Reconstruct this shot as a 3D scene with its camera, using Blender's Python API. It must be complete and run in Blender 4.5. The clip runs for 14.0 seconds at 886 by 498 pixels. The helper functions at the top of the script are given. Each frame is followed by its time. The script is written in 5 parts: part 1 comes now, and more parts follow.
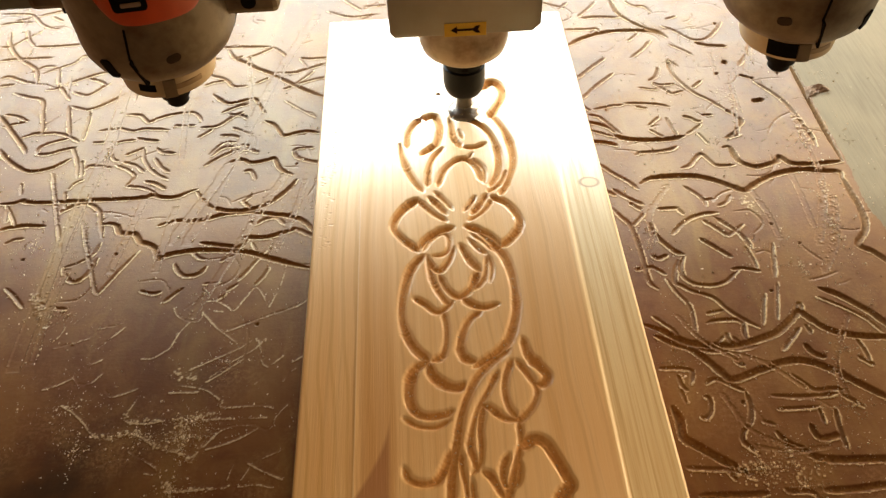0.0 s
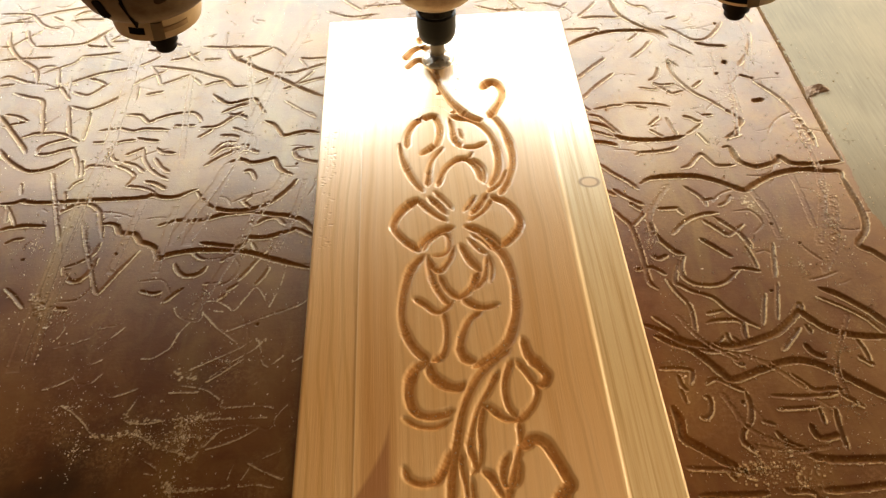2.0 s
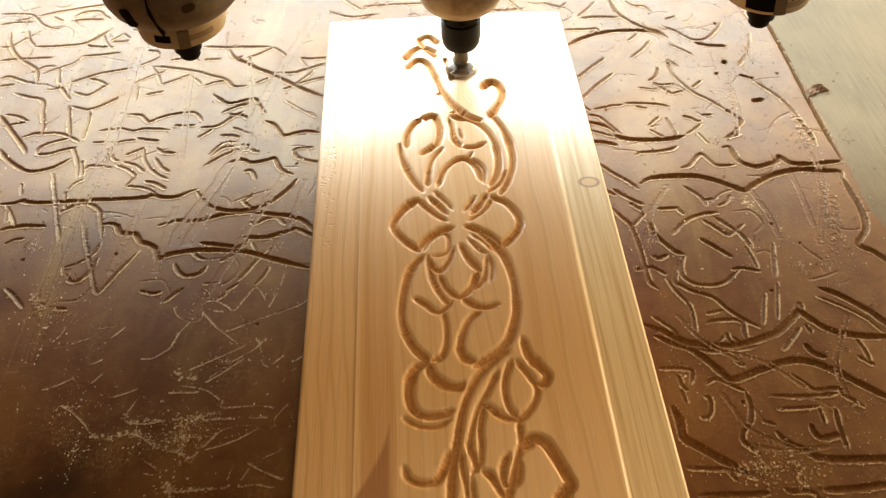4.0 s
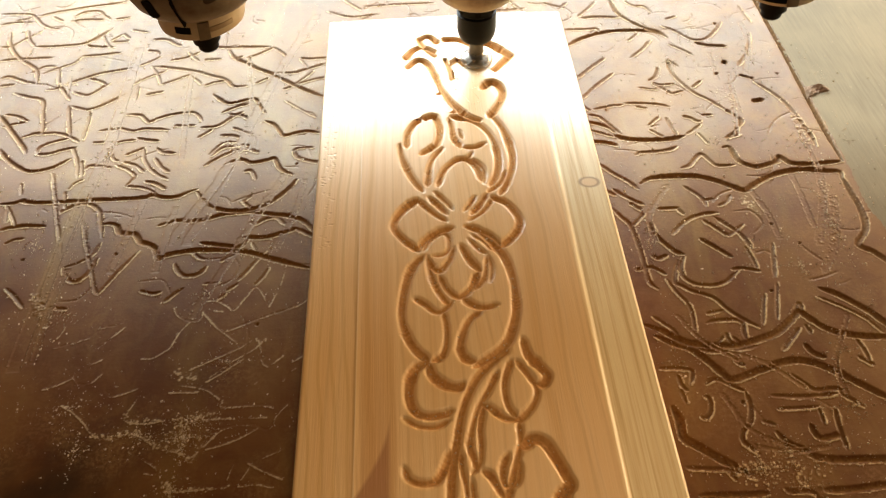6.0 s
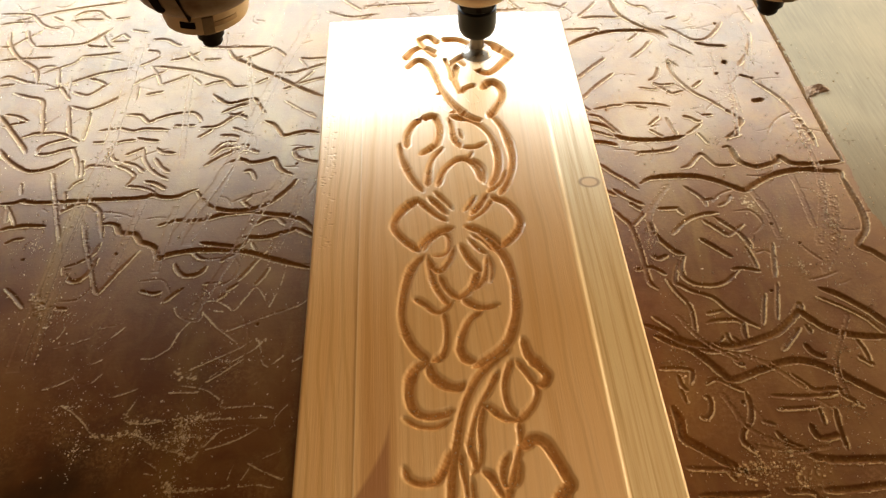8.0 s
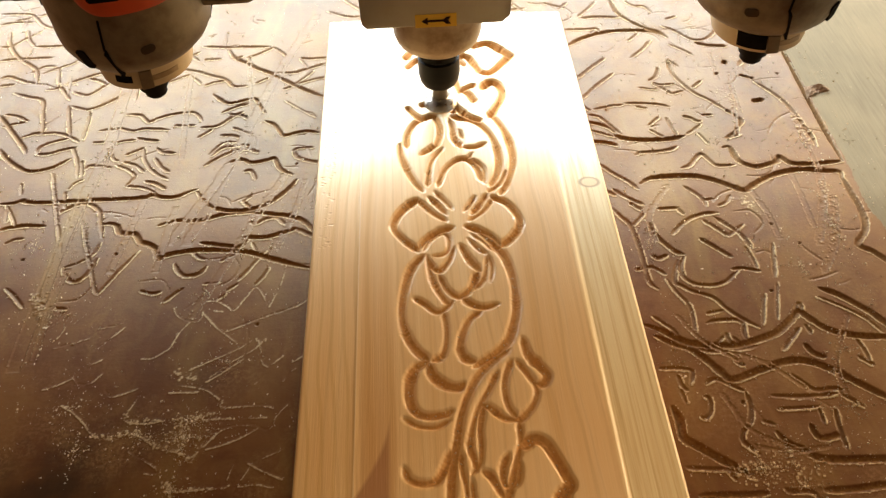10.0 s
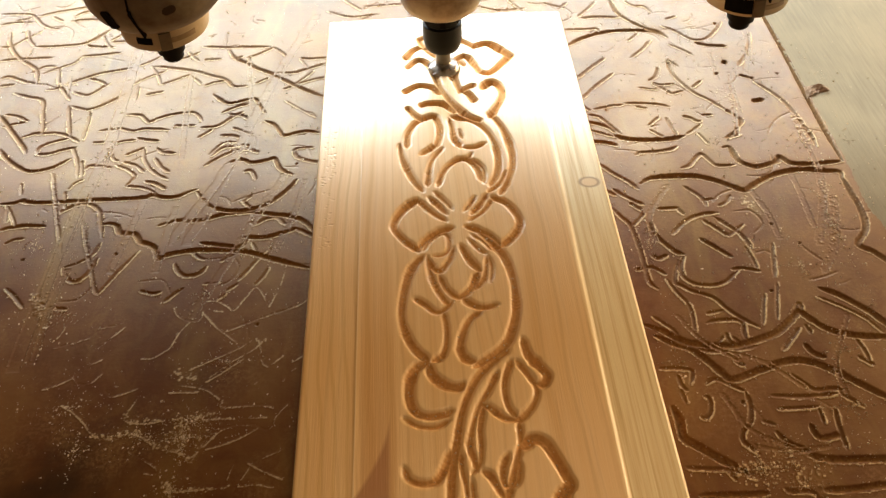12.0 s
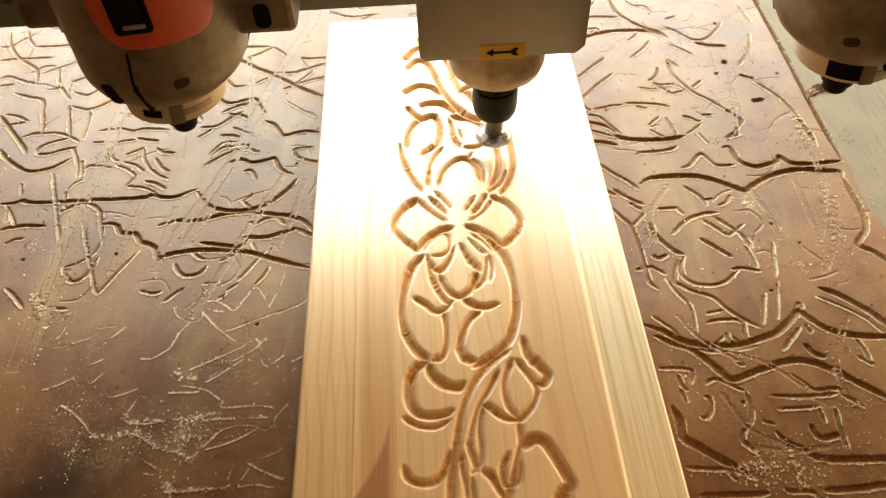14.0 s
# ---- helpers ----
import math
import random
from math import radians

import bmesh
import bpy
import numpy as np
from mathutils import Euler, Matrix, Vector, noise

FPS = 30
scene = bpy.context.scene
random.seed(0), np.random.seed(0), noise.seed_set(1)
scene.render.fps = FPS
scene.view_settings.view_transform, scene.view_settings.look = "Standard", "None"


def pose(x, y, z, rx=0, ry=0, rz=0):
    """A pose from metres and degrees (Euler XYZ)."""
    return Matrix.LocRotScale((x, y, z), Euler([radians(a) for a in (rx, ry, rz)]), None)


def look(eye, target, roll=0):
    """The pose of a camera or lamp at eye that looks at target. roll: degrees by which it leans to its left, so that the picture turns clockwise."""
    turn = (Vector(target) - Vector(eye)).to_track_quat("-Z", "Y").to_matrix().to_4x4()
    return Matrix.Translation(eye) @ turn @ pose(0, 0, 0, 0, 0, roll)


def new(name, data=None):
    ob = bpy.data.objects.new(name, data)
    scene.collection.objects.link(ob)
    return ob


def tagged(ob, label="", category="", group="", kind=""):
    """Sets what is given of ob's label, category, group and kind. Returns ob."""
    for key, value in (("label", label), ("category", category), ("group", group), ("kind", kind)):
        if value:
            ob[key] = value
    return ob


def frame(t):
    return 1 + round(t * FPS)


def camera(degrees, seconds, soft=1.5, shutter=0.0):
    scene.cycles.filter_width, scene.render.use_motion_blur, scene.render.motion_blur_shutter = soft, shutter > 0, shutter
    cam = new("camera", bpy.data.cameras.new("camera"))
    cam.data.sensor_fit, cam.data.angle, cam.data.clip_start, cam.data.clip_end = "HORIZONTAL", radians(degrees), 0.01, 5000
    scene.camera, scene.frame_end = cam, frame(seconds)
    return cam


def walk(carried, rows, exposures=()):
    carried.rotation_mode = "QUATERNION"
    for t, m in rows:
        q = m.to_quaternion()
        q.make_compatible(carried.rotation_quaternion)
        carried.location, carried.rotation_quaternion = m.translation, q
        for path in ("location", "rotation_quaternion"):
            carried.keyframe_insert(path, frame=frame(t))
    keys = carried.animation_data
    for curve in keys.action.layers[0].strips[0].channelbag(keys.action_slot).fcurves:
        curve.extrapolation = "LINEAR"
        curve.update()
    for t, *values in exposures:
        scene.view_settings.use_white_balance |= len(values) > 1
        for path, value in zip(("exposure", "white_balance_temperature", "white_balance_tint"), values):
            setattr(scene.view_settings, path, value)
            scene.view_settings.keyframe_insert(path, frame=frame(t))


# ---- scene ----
cam = camera(61.27, 14.0, soft=1.35)
EYE = Vector((-0.01957, -0.5, 0.39769))
PITCH, YAW, ROLL = radians(50.082), radians(0.854), -2.7656
AIM = EYE + Vector((math.sin(YAW) * math.cos(PITCH), math.cos(YAW) * math.cos(PITCH), -math.sin(PITCH)))
walk(cam, [(0, look(EYE, AIM, ROLL)), (14, look(EYE, AIM, ROLL))], exposures=[(0, 0.0), (14, 0.0)])

# ---- light ----
world = bpy.data.worlds.new("workshop_air")
scene.world = world
world.use_nodes = True
world.node_tree.nodes["Background"].inputs[0].default_value = (1.0, 0.82, 0.6, 1)
world.node_tree.nodes["Background"].inputs[1].default_value = 0.12


def area_lamp(name, eye, target, wide, high, watts, colour):
    data = bpy.data.lights.new(name, "AREA")
    data.shape, data.size, data.size_y, data.energy, data.color = "RECTANGLE", wide, high, watts, colour
    ob = new(name, data)
    ob.matrix_world = look(eye, target)
    return ob


# the long work light on the far side of the machine, then added fills
area_lamp("work_light", (-0.10, 1.42, 0.85), (-0.03, -0.05, 0.03), 2.8, 0.68, 182, (0.84, 0.95, 1.0))
# unseen warm fill, added low on the right to brighten the dark zone
area_lamp("side_fill_light", (2.3, 1.1, 0.58), (0.1, -0.2, 0.0), 2.0, 0.8, 115, (1.0, 0.70, 0.40))
# unseen overhead fill, added to lift the near side of the bed
area_lamp("overhead_fill_light", (0.5, -0.1, 2.5), (0.1, -0.2, 0.0), 1.8, 0.8, 18, (1.0, 0.67, 0.35))


# ---- materials ----
class Mat:
    """A node material with short ways to add nodes."""

    def __init__(self, name, rough=0.5, metal=0.0, colour=(0.5, 0.5, 0.5), specular=0.5):
        self.mat = bpy.data.materials.new(name)
        self.mat.use_nodes = True
        self.nt = self.mat.node_tree
        self.bsdf = self.nt.nodes["Principled BSDF"]
        self.put("Roughness", rough)
        self.put("Metallic", metal)
        self.put("Base Color", (*colour, 1))
        self.put("Specular IOR Level", specular)

    def put(self, socket, value):
        if hasattr(value, "is_output"):
            self.nt.links.new(value, self.bsdf.inputs[socket])
        else:
            self.bsdf.inputs[socket].default_value = value

    def node(self, kind, out=0, **inputs):
        n = self.nt.nodes.new(kind)
        for key, value in inputs.items():
            self.feed(n, key.replace("_", " "), value)
        return n.outputs[out]

    def feed(self, n, key, value):
        if hasattr(value, "is_output"):
            self.nt.links.new(value, n.inputs[key])
        else:
            n.inputs[key].default_value = value

    def place(self, scale=(1, 1, 1), local=False):
        if local:
            src = self.nt.nodes.new("ShaderNodeTexCoord").outputs["Object"]
        else:
            src = self.nt.nodes.new("ShaderNodeNewGeometry").outputs["Position"]
        return self.node("ShaderNodeMapping", Vector=src, Scale=scale)

    def noise(self, vec, scale, detail=4.0, rough=0.55, twist=0.0):
        return self.node("ShaderNodeTexNoise", Vector=vec, Scale=scale, Detail=detail, Roughness=rough, Distortion=twist)

    def ramp(self, fac, *stops):
        n = self.nt.nodes.new("ShaderNodeValToRGB")
        self.nt.links.new(fac, n.inputs[0])
        els = n.color_ramp.elements
        while len(els) < len(stops):
            els.new(0.5)
        for e, (p, c) in zip(els, stops):
            e.position = p
            e.color = (*c, 1) if len(c) == 3 else (c[0], c[0], c[0], 1)
        return n.outputs[0]

    def mix(self, fac, a, b, kind="MIX"):
        n = self.nt.nodes.new("ShaderNodeMix")
        n.data_type, n.blend_type = "RGBA", kind
        for i, v in ((0, fac), (6, a), (7, b)):
            if hasattr(v, "is_output"):
                self.nt.links.new(v, n.inputs[i])
            elif i == 0:
                n.inputs[i].default_value = v
            else:
                n.inputs[i].default_value = (*v, 1)
        return n.outputs[2]

    def math(self, op, a, b=0.0, clamp=False):
        n = self.nt.nodes.new("ShaderNodeMath")
        n.operation, n.use_clamp = op, clamp
        for i, v in ((0, a), (1, b)):
            if hasattr(v, "is_output"):
                self.nt.links.new(v, n.inputs[i])
            else:
                n.inputs[i].default_value = v
        return n.outputs[0]

    def bump(self, height, strength=0.3, distance=0.001):
        n = self.nt.nodes.new("ShaderNodeBump")
        n.inputs["Strength"].default_value, n.inputs["Distance"].default_value = strength, distance
        self.nt.links.new(height, n.inputs["Height"])
        self.nt.links.new(n.outputs[0], self.bsdf.inputs["Normal"])


PLANK_TOP = 0.030


def pine_material():
    m = Mat("planed_pine", rough=0.42, specular=0.8)
    p = m.place()
    sep = m.nt.nodes.new("ShaderNodeSeparateXYZ")
    m.nt.links.new(p, sep.inputs[0])
    # growth rings: bands across the board that run along it and waver a little
    wav = m.noise(m.place((10, 4.5, 1)), 1.0, 2.5, 0.45)
    across = m.math("ADD", m.math("MULTIPLY", sep.outputs[0], 1.0), m.math("MULTIPLY", wav, 0.034))
    comb = m.nt.nodes.new("ShaderNodeCombineXYZ")
    m.nt.links.new(across, comb.inputs[0])
    rings = m.noise(comb.outputs[0], 120.0, 2.0, 0.5)
    broad = m.noise(comb.outputs[0], 26.0, 2.0, 0.5)
    fibre = m.noise(m.place((900, 22, 100)), 1.0, 3.0, 0.6)
    col = m.ramp(rings, (0.28, (0.68, 0.38, 0.14)), (0.42, (0.83, 0.55, 0.26)), (0.72, (0.88, 0.64, 0.35)))
    col = m.mix(m.ramp(broad, (0.4, (0.0,)), (0.72, (0.45,))), col, (0.62, 0.335, 0.105))
    late = m.noise(comb.outputs[0], 330.0, 1.0, 0.4)
    col = m.mix(m.ramp(late, (0.52, (0.0,)), (0.66, (0.30,))), col, (0.55, 0.31, 0.125))
    # paler sapwood along one edge, with a few dark flecks; step highlight painted in
    sap_glare = m.math("MULTIPLY", m.math("SUBTRACT", m.math("ADD", sep.outputs[0], m.math("MULTIPLY", wav, 0.008)), 0.0700), 320.0, True)
    fleck = m.noise(m.place((340, 6, 1)), 1.0, 4.0, 0.62, 0.4)
    sap_glare_col = m.ramp(fleck, (0.30, (0.52, 0.36, 0.15)), (0.42, (0.73, 0.57, 0.29)), (0.56, (0.86, 0.75, 0.47)))
    col = m.mix(m.math("MULTIPLY", sap_glare, 0.9), col, sap_glare_col)
    col = m.mix(0.16, col, m.ramp(fibre, (0.3, (0.50, 0.29, 0.11)), (0.7, (0.72, 0.50, 0.24))))
    # broad waving rings on the other margin
    wave = m.noise(m.place((8, 5, 1)), 1.0, 2.0, 0.4)
    line = m.math("SINE", m.math("MULTIPLY", m.math("ADD", sep.outputs[0], m.math("MULTIPLY", wave, 0.045)), 900.0))
    strip = m.math("MULTIPLY", m.math("SUBTRACT", -0.0685, sep.outputs[0]), 900.0, True)
    col = m.mix(m.math("MULTIPLY", strip, m.ramp(line, (0.55, (0.0,)), (0.95, (0.42,)))), col, (0.62, 0.37, 0.13))
    # raw cut wood below the planed face, darkened as shade inside the grooves
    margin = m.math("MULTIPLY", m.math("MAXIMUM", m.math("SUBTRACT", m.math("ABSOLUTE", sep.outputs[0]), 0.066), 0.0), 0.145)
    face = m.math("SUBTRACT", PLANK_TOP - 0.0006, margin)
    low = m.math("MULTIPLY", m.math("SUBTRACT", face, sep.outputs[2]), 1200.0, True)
    # torn fibres above the face, coloured pale to paint light on the rims
    lit_fuzz = m.math("MULTIPLY", m.math("SUBTRACT", sep.outputs[2], PLANK_TOP + 0.00009), 6000.0, True)
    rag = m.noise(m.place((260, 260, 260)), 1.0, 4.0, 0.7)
    cut_shade_col = m.ramp(rag, (0.3, (0.46, 0.195, 0.056)), (0.7, (0.68, 0.375, 0.135)))
    col = m.mix(m.math("MULTIPLY", low, 0.8), col, cut_shade_col)
    col = m.mix(lit_fuzz, col, (0.92, 0.80, 0.57))
    # a resin-dark wedge, two knots
    def patch(cx, cy, rx, ry, tint, soft, base):
        q = m.node("ShaderNodeMapping", Vector=m.place(), Location=(-cx / rx, -cy / ry, 0), Scale=(1 / rx, 1 / ry, 0))
        d = m.node("ShaderNodeVectorMath", 1, Vector=q)
        d.node.operation = "LENGTH"
        f = m.ramp(d, (1.0 - soft, (1.0,)), (1.0, (0.0,)))
        return m.mix(f, base, tint)
    col = patch(0.0888, -0.1385, 0.0085, 0.0058, (0.27, 0.14, 0.05), 0.3, col)
    col = patch(0.0888, -0.1385, 0.0066, 0.0046, (0.74, 0.54, 0.29), 0.3, col)
    col = patch(-0.0445, -0.012, 0.0042, 0.0135, (0.50, 0.36, 0.22), 0.3, col)
    heart = m.math("MULTIPLY", m.math("MULTIPLY", m.math("SUBTRACT", -0.17, sep.outputs[1]), 6.0, True), 0.55)
    edge = m.math("ADD", sep.outputs[0], m.math("MULTIPLY", wav, 0.006))
    heart = m.math("MULTIPLY", heart, m.math("MULTIPLY", m.math("SUBTRACT", 0.0100, m.math("ABSOLUTE", m.math("ADD", edge, 0.0535))), 420.0, True))
    col = m.mix(heart, col, (0.56, 0.29, 0.095))
    reach = m.math("MAXIMUM", m.math("MULTIPLY", m.math("SUBTRACT", -0.296, sep.outputs[1]), 1.0), 0.0)
    wide = m.math("ADD", m.math("MULTIPLY", m.math("POWER", reach, 2.2), 5.0), m.math("MULTIPLY", reach, 0.02))
    left = m.math("SUBTRACT", -0.0475, m.math("ADD", sep.outputs[0], m.math("MULTIPLY", wav, 0.004)))
    inside = m.math("MULTIPLY", m.math("SUBTRACT", wide, m.math("ABSOLUTE", m.math("SUBTRACT", left, wide))), 420.0, True)
    col = m.mix(m.math("MULTIPLY", inside, 0.8), col, (0.36, 0.145, 0.046))
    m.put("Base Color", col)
    m.put("Specular IOR Level", m.math("SUBTRACT", 0.8, m.math("MULTIPLY", low, 0.68)))
    m.put("Roughness", m.math("ADD", m.math("MULTIPLY", fibre, 0.18), m.math("ADD", 0.27, m.math("MULTIPLY", low, 0.45))))
    m.bump(m.math("ADD", m.math("MULTIPLY", fibre, 0.6), m.math("MULTIPLY", rag, low)), 0.35, 0.0006)
    return m.mat


def scored_board_material():
    m = Mat("worn_brown_spoilboard", specular=0.43)
    p = m.place()
    sep = m.nt.nodes.new("ShaderNodeSeparateXYZ")
    m.nt.links.new(p, sep.inputs[0])
    big = m.noise(p, 9.0, 4.0, 0.6)
    fine = m.noise(p, 420.0, 4.0, 0.65)
    streak = m.noise(m.place((30, 420, 1)), 1.0, 3.0)
    col = m.ramp(big, (0.3, (0.056, 0.0122, 0.0021)), (0.5, (0.108, 0.0315, 0.0058)), (0.72, (0.180, 0.076, 0.018)))
    col = m.mix(m.ramp(streak, (0.45, (0.0,)), (0.75, (0.15,))), col, (0.125, 0.055, 0.019))
    smear = m.noise(p, 38.0, 6.0, 0.7, 0.6)
    col = m.mix(m.ramp(smear, (0.46, (0.0,)), (0.68, (0.40,))), col, (0.22, 0.110, 0.030))
    # dust wiped into long slanting swathes
    swathe = m.noise(m.node("ShaderNodeMapping", Vector=p, Rotation=(0, 0, -0.55), Scale=(34, 7, 1)), 1.0, 5.0, 0.62, 0.8)
    col = m.mix(m.ramp(swathe, (0.50, (0.0,)), (0.70, (0.42,))), col, (0.22, 0.130, 0.034))
    # an old oil stain with a ragged outline
    q = m.node("ShaderNodeMapping", Vector=p, Location=(0.235 / 0.17, 0.325 / 0.12, 0), Scale=(1 / 0.17, 1 / 0.12, 0))
    d = m.node("ShaderNodeVectorMath", 1, Vector=q)
    d.node.operation = "LENGTH"
    ragged = m.math("ADD", d, m.math("MULTIPLY", m.noise(p, 16.0, 5.0, 0.65), 1.1))
    stain = m.ramp(ragged, (0.45, (1.0,)), (0.98, (0.0,)))
    stain.node.color_ramp.interpolation = "EASE"
    col = m.mix(m.math("MULTIPLY", stain, 0.9), col, (0.020, 0.0058, 0.0016))
    # dust that lies in patches on the face
    dust = m.math("MULTIPLY", m.ramp(m.noise(p, 22.0, 5.0, 0.7), (0.48, (0.0,)), (0.72, (1.0,))), m.ramp(fine, (0.45, (0.0,)), (0.62, (1.0,))))
    col = m.mix(m.math("MULTIPLY", dust, 0.45), col, (0.36, 0.22, 0.09))
    low = m.math("MULTIPLY", m.math("SUBTRACT", -0.0004, sep.outputs[2]), 900.0, True)
    # raised burrs and dust get a pale colour that paints light on the rims
    high = m.math("MULTIPLY", m.math("SUBTRACT", sep.outputs[2], 0.00009), 6000.0, True)
    col = m.mix(low, col, m.ramp(fine, (0.35, (0.125, 0.055, 0.018)), (0.7, (0.27, 0.145, 0.055))))
    col = m.mix(m.math("MULTIPLY", high, 0.85), col, m.ramp(fine, (0.35, (0.38, 0.265, 0.135)), (0.65, (0.66, 0.53, 0.34))))
    m.put("Base Color", col)
    m.put("Specular Tint", (1.0, 0.87, 0.55, 1))
    rough = m.math("ADD", 0.39, m.math("MULTIPLY", fine, 0.18))
    rough = m.math("ADD", rough, m.math("MULTIPLY", m.math("ADD", m.math("ADD", low, high), dust), 0.4), True)
    m.put("Roughness", rough)
    m.bump(m.math("ADD", fine, m.math("MULTIPLY", streak, 0.4)), 0.25, 0.0005)
    return m.mat


def bed_board_material():
    m = Mat("dusty_bed_board", specular=0.08)
    p = m.place()
    grain = m.noise(m.node("ShaderNodeMapping", Vector=m.place(), Rotation=(0, 0, 0.42), Scale=(420, 26, 1)), 1.0, 4.0, 0.6)
    big = m.noise(p, 14.0, 4.0)
    col = m.ramp(grain, (0.3, (0.150, 0.118, 0.070)), (0.7, (0.215, 0.172, 0.105)))
    col = m.mix(m.ramp(big, (0.4, (0.0,)), (0.7, (0.5,))), col, (0.26, 0.20, 0.115))
    m.put("Base Color", col)
    m.put("Roughness", m.math("ADD", 0.5, m.math("MULTIPLY", grain, 0.25)))
    m.bump(grain, 0.3, 0.0005)
    return m.mat


def metal_material(name, colour, rough, stain=(0.3, 0.2, 0.1), amount=0.25, metal=1.0, brushed=False):
    m = Mat(name, rough=rough, metal=metal, colour=colour)
    p = m.place((1, 1, 1), True)
    n1 = m.noise(p, 45.0, 4.0, 0.6)
    n2 = m.noise(m.place((900, 900, 30) if brushed else (380, 380, 380), True), 1.0, 3.0, 0.6)
    col = m.mix(m.ramp(n1, (0.42, (0.0,)), (0.75, (amount,))), colour, stain)
    m.put("Base Color", col)
    m.put("Roughness", m.math("ADD", m.math("MULTIPLY", n2, 0.2), rough - 0.1, True))
    m.bump(n2, 0.12, 0.0004)
    return m.mat


def plain_material(name, colour, rough, grime=0.25, specular=0.5):
    m = Mat(name, rough=rough, specular=specular)
    n1 = m.noise(m.place((1, 1, 1), True), 60.0, 4.0, 0.65)
    n2 = m.noise(m.place((1, 1, 1), True), 700.0, 2.0)
    dark = tuple(c * 0.55 for c in colour)
    m.put("Base Color", m.mix(m.ramp(n1, (0.4, (0.0,)), (0.8, (grime * 2,))), colour, dark))
    m.put("Roughness", m.math("ADD", m.math("MULTIPLY", n1, 0.2), rough - 0.1, True))
    m.bump(n2, 0.1, 0.0003)
    return m.mat


PINE = pine_material()
SCORED = scored_board_material()
BED = bed_board_material()
STEEL = metal_material("brushed_steel", (0.62, 0.58, 0.52), 0.30, brushed=True)
BIT_STEEL = metal_material("dark_cutter_steel", (0.12, 0.11, 0.10), 0.40)
WHIRL = metal_material("spinning_cutter_steel", (0.42, 0.40, 0.37), 0.30)
WHIRL.node_tree.nodes["Principled BSDF"].inputs["Alpha"].default_value = 0.72
SOCKET = plain_material("grimy_screw_socket", (0.055, 0.032, 0.018), 0.7, specular=0.15)
CAST = metal_material("dusty_cast_aluminium", (0.225, 0.175, 0.115), 0.46, (0.085, 0.048, 0.024), 0.95, metal=0.35)
SPINDLE = metal_material("stained_spindle_steel", (0.38, 0.275, 0.17), 0.42, (0.13, 0.062, 0.026), 1.0, metal=0.4)
CREAM = plain_material("cream_bearing_ring", (0.60, 0.47, 0.29), 0.45)
BLACK = plain_material("blackened_steel", (0.008, 0.007, 0.0065), 0.42, specular=0.1)
RUBBER = plain_material("dark_opening", (0.008, 0.006, 0.005), 0.8, specular=0.05)
ORANGE = plain_material("orange_plastic_cover", (0.62, 0.075, 0.018), 0.42)
PLATE = metal_material("grey_clamp_plate", (0.34, 0.31, 0.25), 0.45, (0.26, 0.20, 0.13), 0.35, metal=0.35, brushed=True)
RAILPAINT = plain_material("grey_green_rail_paint", (0.20, 0.20, 0.155), 0.5)
YELLOW = plain_material("yellow_sticker", (0.72, 0.42, 0.02), 0.45, 0.1)
INK = plain_material("black_print", (0.02, 0.006, 0.005), 0.6, 0.1, specular=0.08)
TORN = plain_material("torn_board_brown", (0.34, 0.20, 0.10), 0.7)
DUST = plain_material("pine_sawdust", (0.68, 0.55, 0.37), 0.9)
WALL = plain_material("workshop_wall_paint", (0.17, 0.125, 0.075), 0.8)
CONCRETE = plain_material("concrete_floor", (0.26, 0.24, 0.21), 0.8)
FRAME = plain_material("machine_frame_paint", (0.16, 0.17, 0.15), 0.5)


# ---- mesh helpers ----
def mesh_of(name, bm, material, smooth=None):
    me = bpy.data.meshes.new(name)
    bm.normal_update()
    bm.to_mesh(me)
    bm.free()
    me.materials.append(material)
    if smooth:
        for poly in me.polygons:
            poly.use_smooth = True
        me.set_sharp_from_angle(angle=radians(smooth))
    return me


def part(name, bm, material, parent=None, label="", smooth=None):
    ob = new(name, mesh_of(name, bm, material, smooth))
    ob.parent = parent
    return tagged(ob, label)


def box(lo, hi, bevel=0.0):
    bm = bmesh.new()
    bmesh.ops.create_cube(bm, size=1.0)
    for v in bm.verts:
        for i in range(3):
            v.co[i] = lo[i] + (v.co[i] + 0.5) * (hi[i] - lo[i])
    if bevel:
        bmesh.ops.bevel(bm, geom=bm.edges[:], offset=bevel, segments=2, affect="EDGES", profile=0.5)
    return bm


def lathe(profile, cx=0.0, cy=0.0, steps=48, start=0.0, sweep=360.0):
    """A turned solid or shell from (radius, height) pairs, about the upright line at cx, cy."""
    bm = bmesh.new()
    full = abs(sweep - 360.0) < 1e-6
    n = steps if full else steps + 1
    rings = []
    for r, z in profile:
        if r < 1e-7:
            rings.append([bm.verts.new((cx, cy, z))])
        else:
            rings.append([bm.verts.new((cx + r * math.cos(radians(start + sweep * i / steps)), cy + r * math.sin(radians(start + sweep * i / steps)), z)) for i in range(n)])
    for a, b in zip(rings, rings[1:]):
        for i in range(steps):
            j = (i + 1) % n
            if len(a) == 1 and len(b) == 1:
                continue
            if len(a) == 1:
                bm.faces.new((a[0], b[j], b[i]))
            elif len(b) == 1:
                bm.faces.new((a[i], a[j], b[0]))
            else:
                bm.faces.new((a[i], a[j], b[j], b[i]))
    bmesh.ops.recalc_face_normals(bm, faces=bm.faces[:])
    return bm


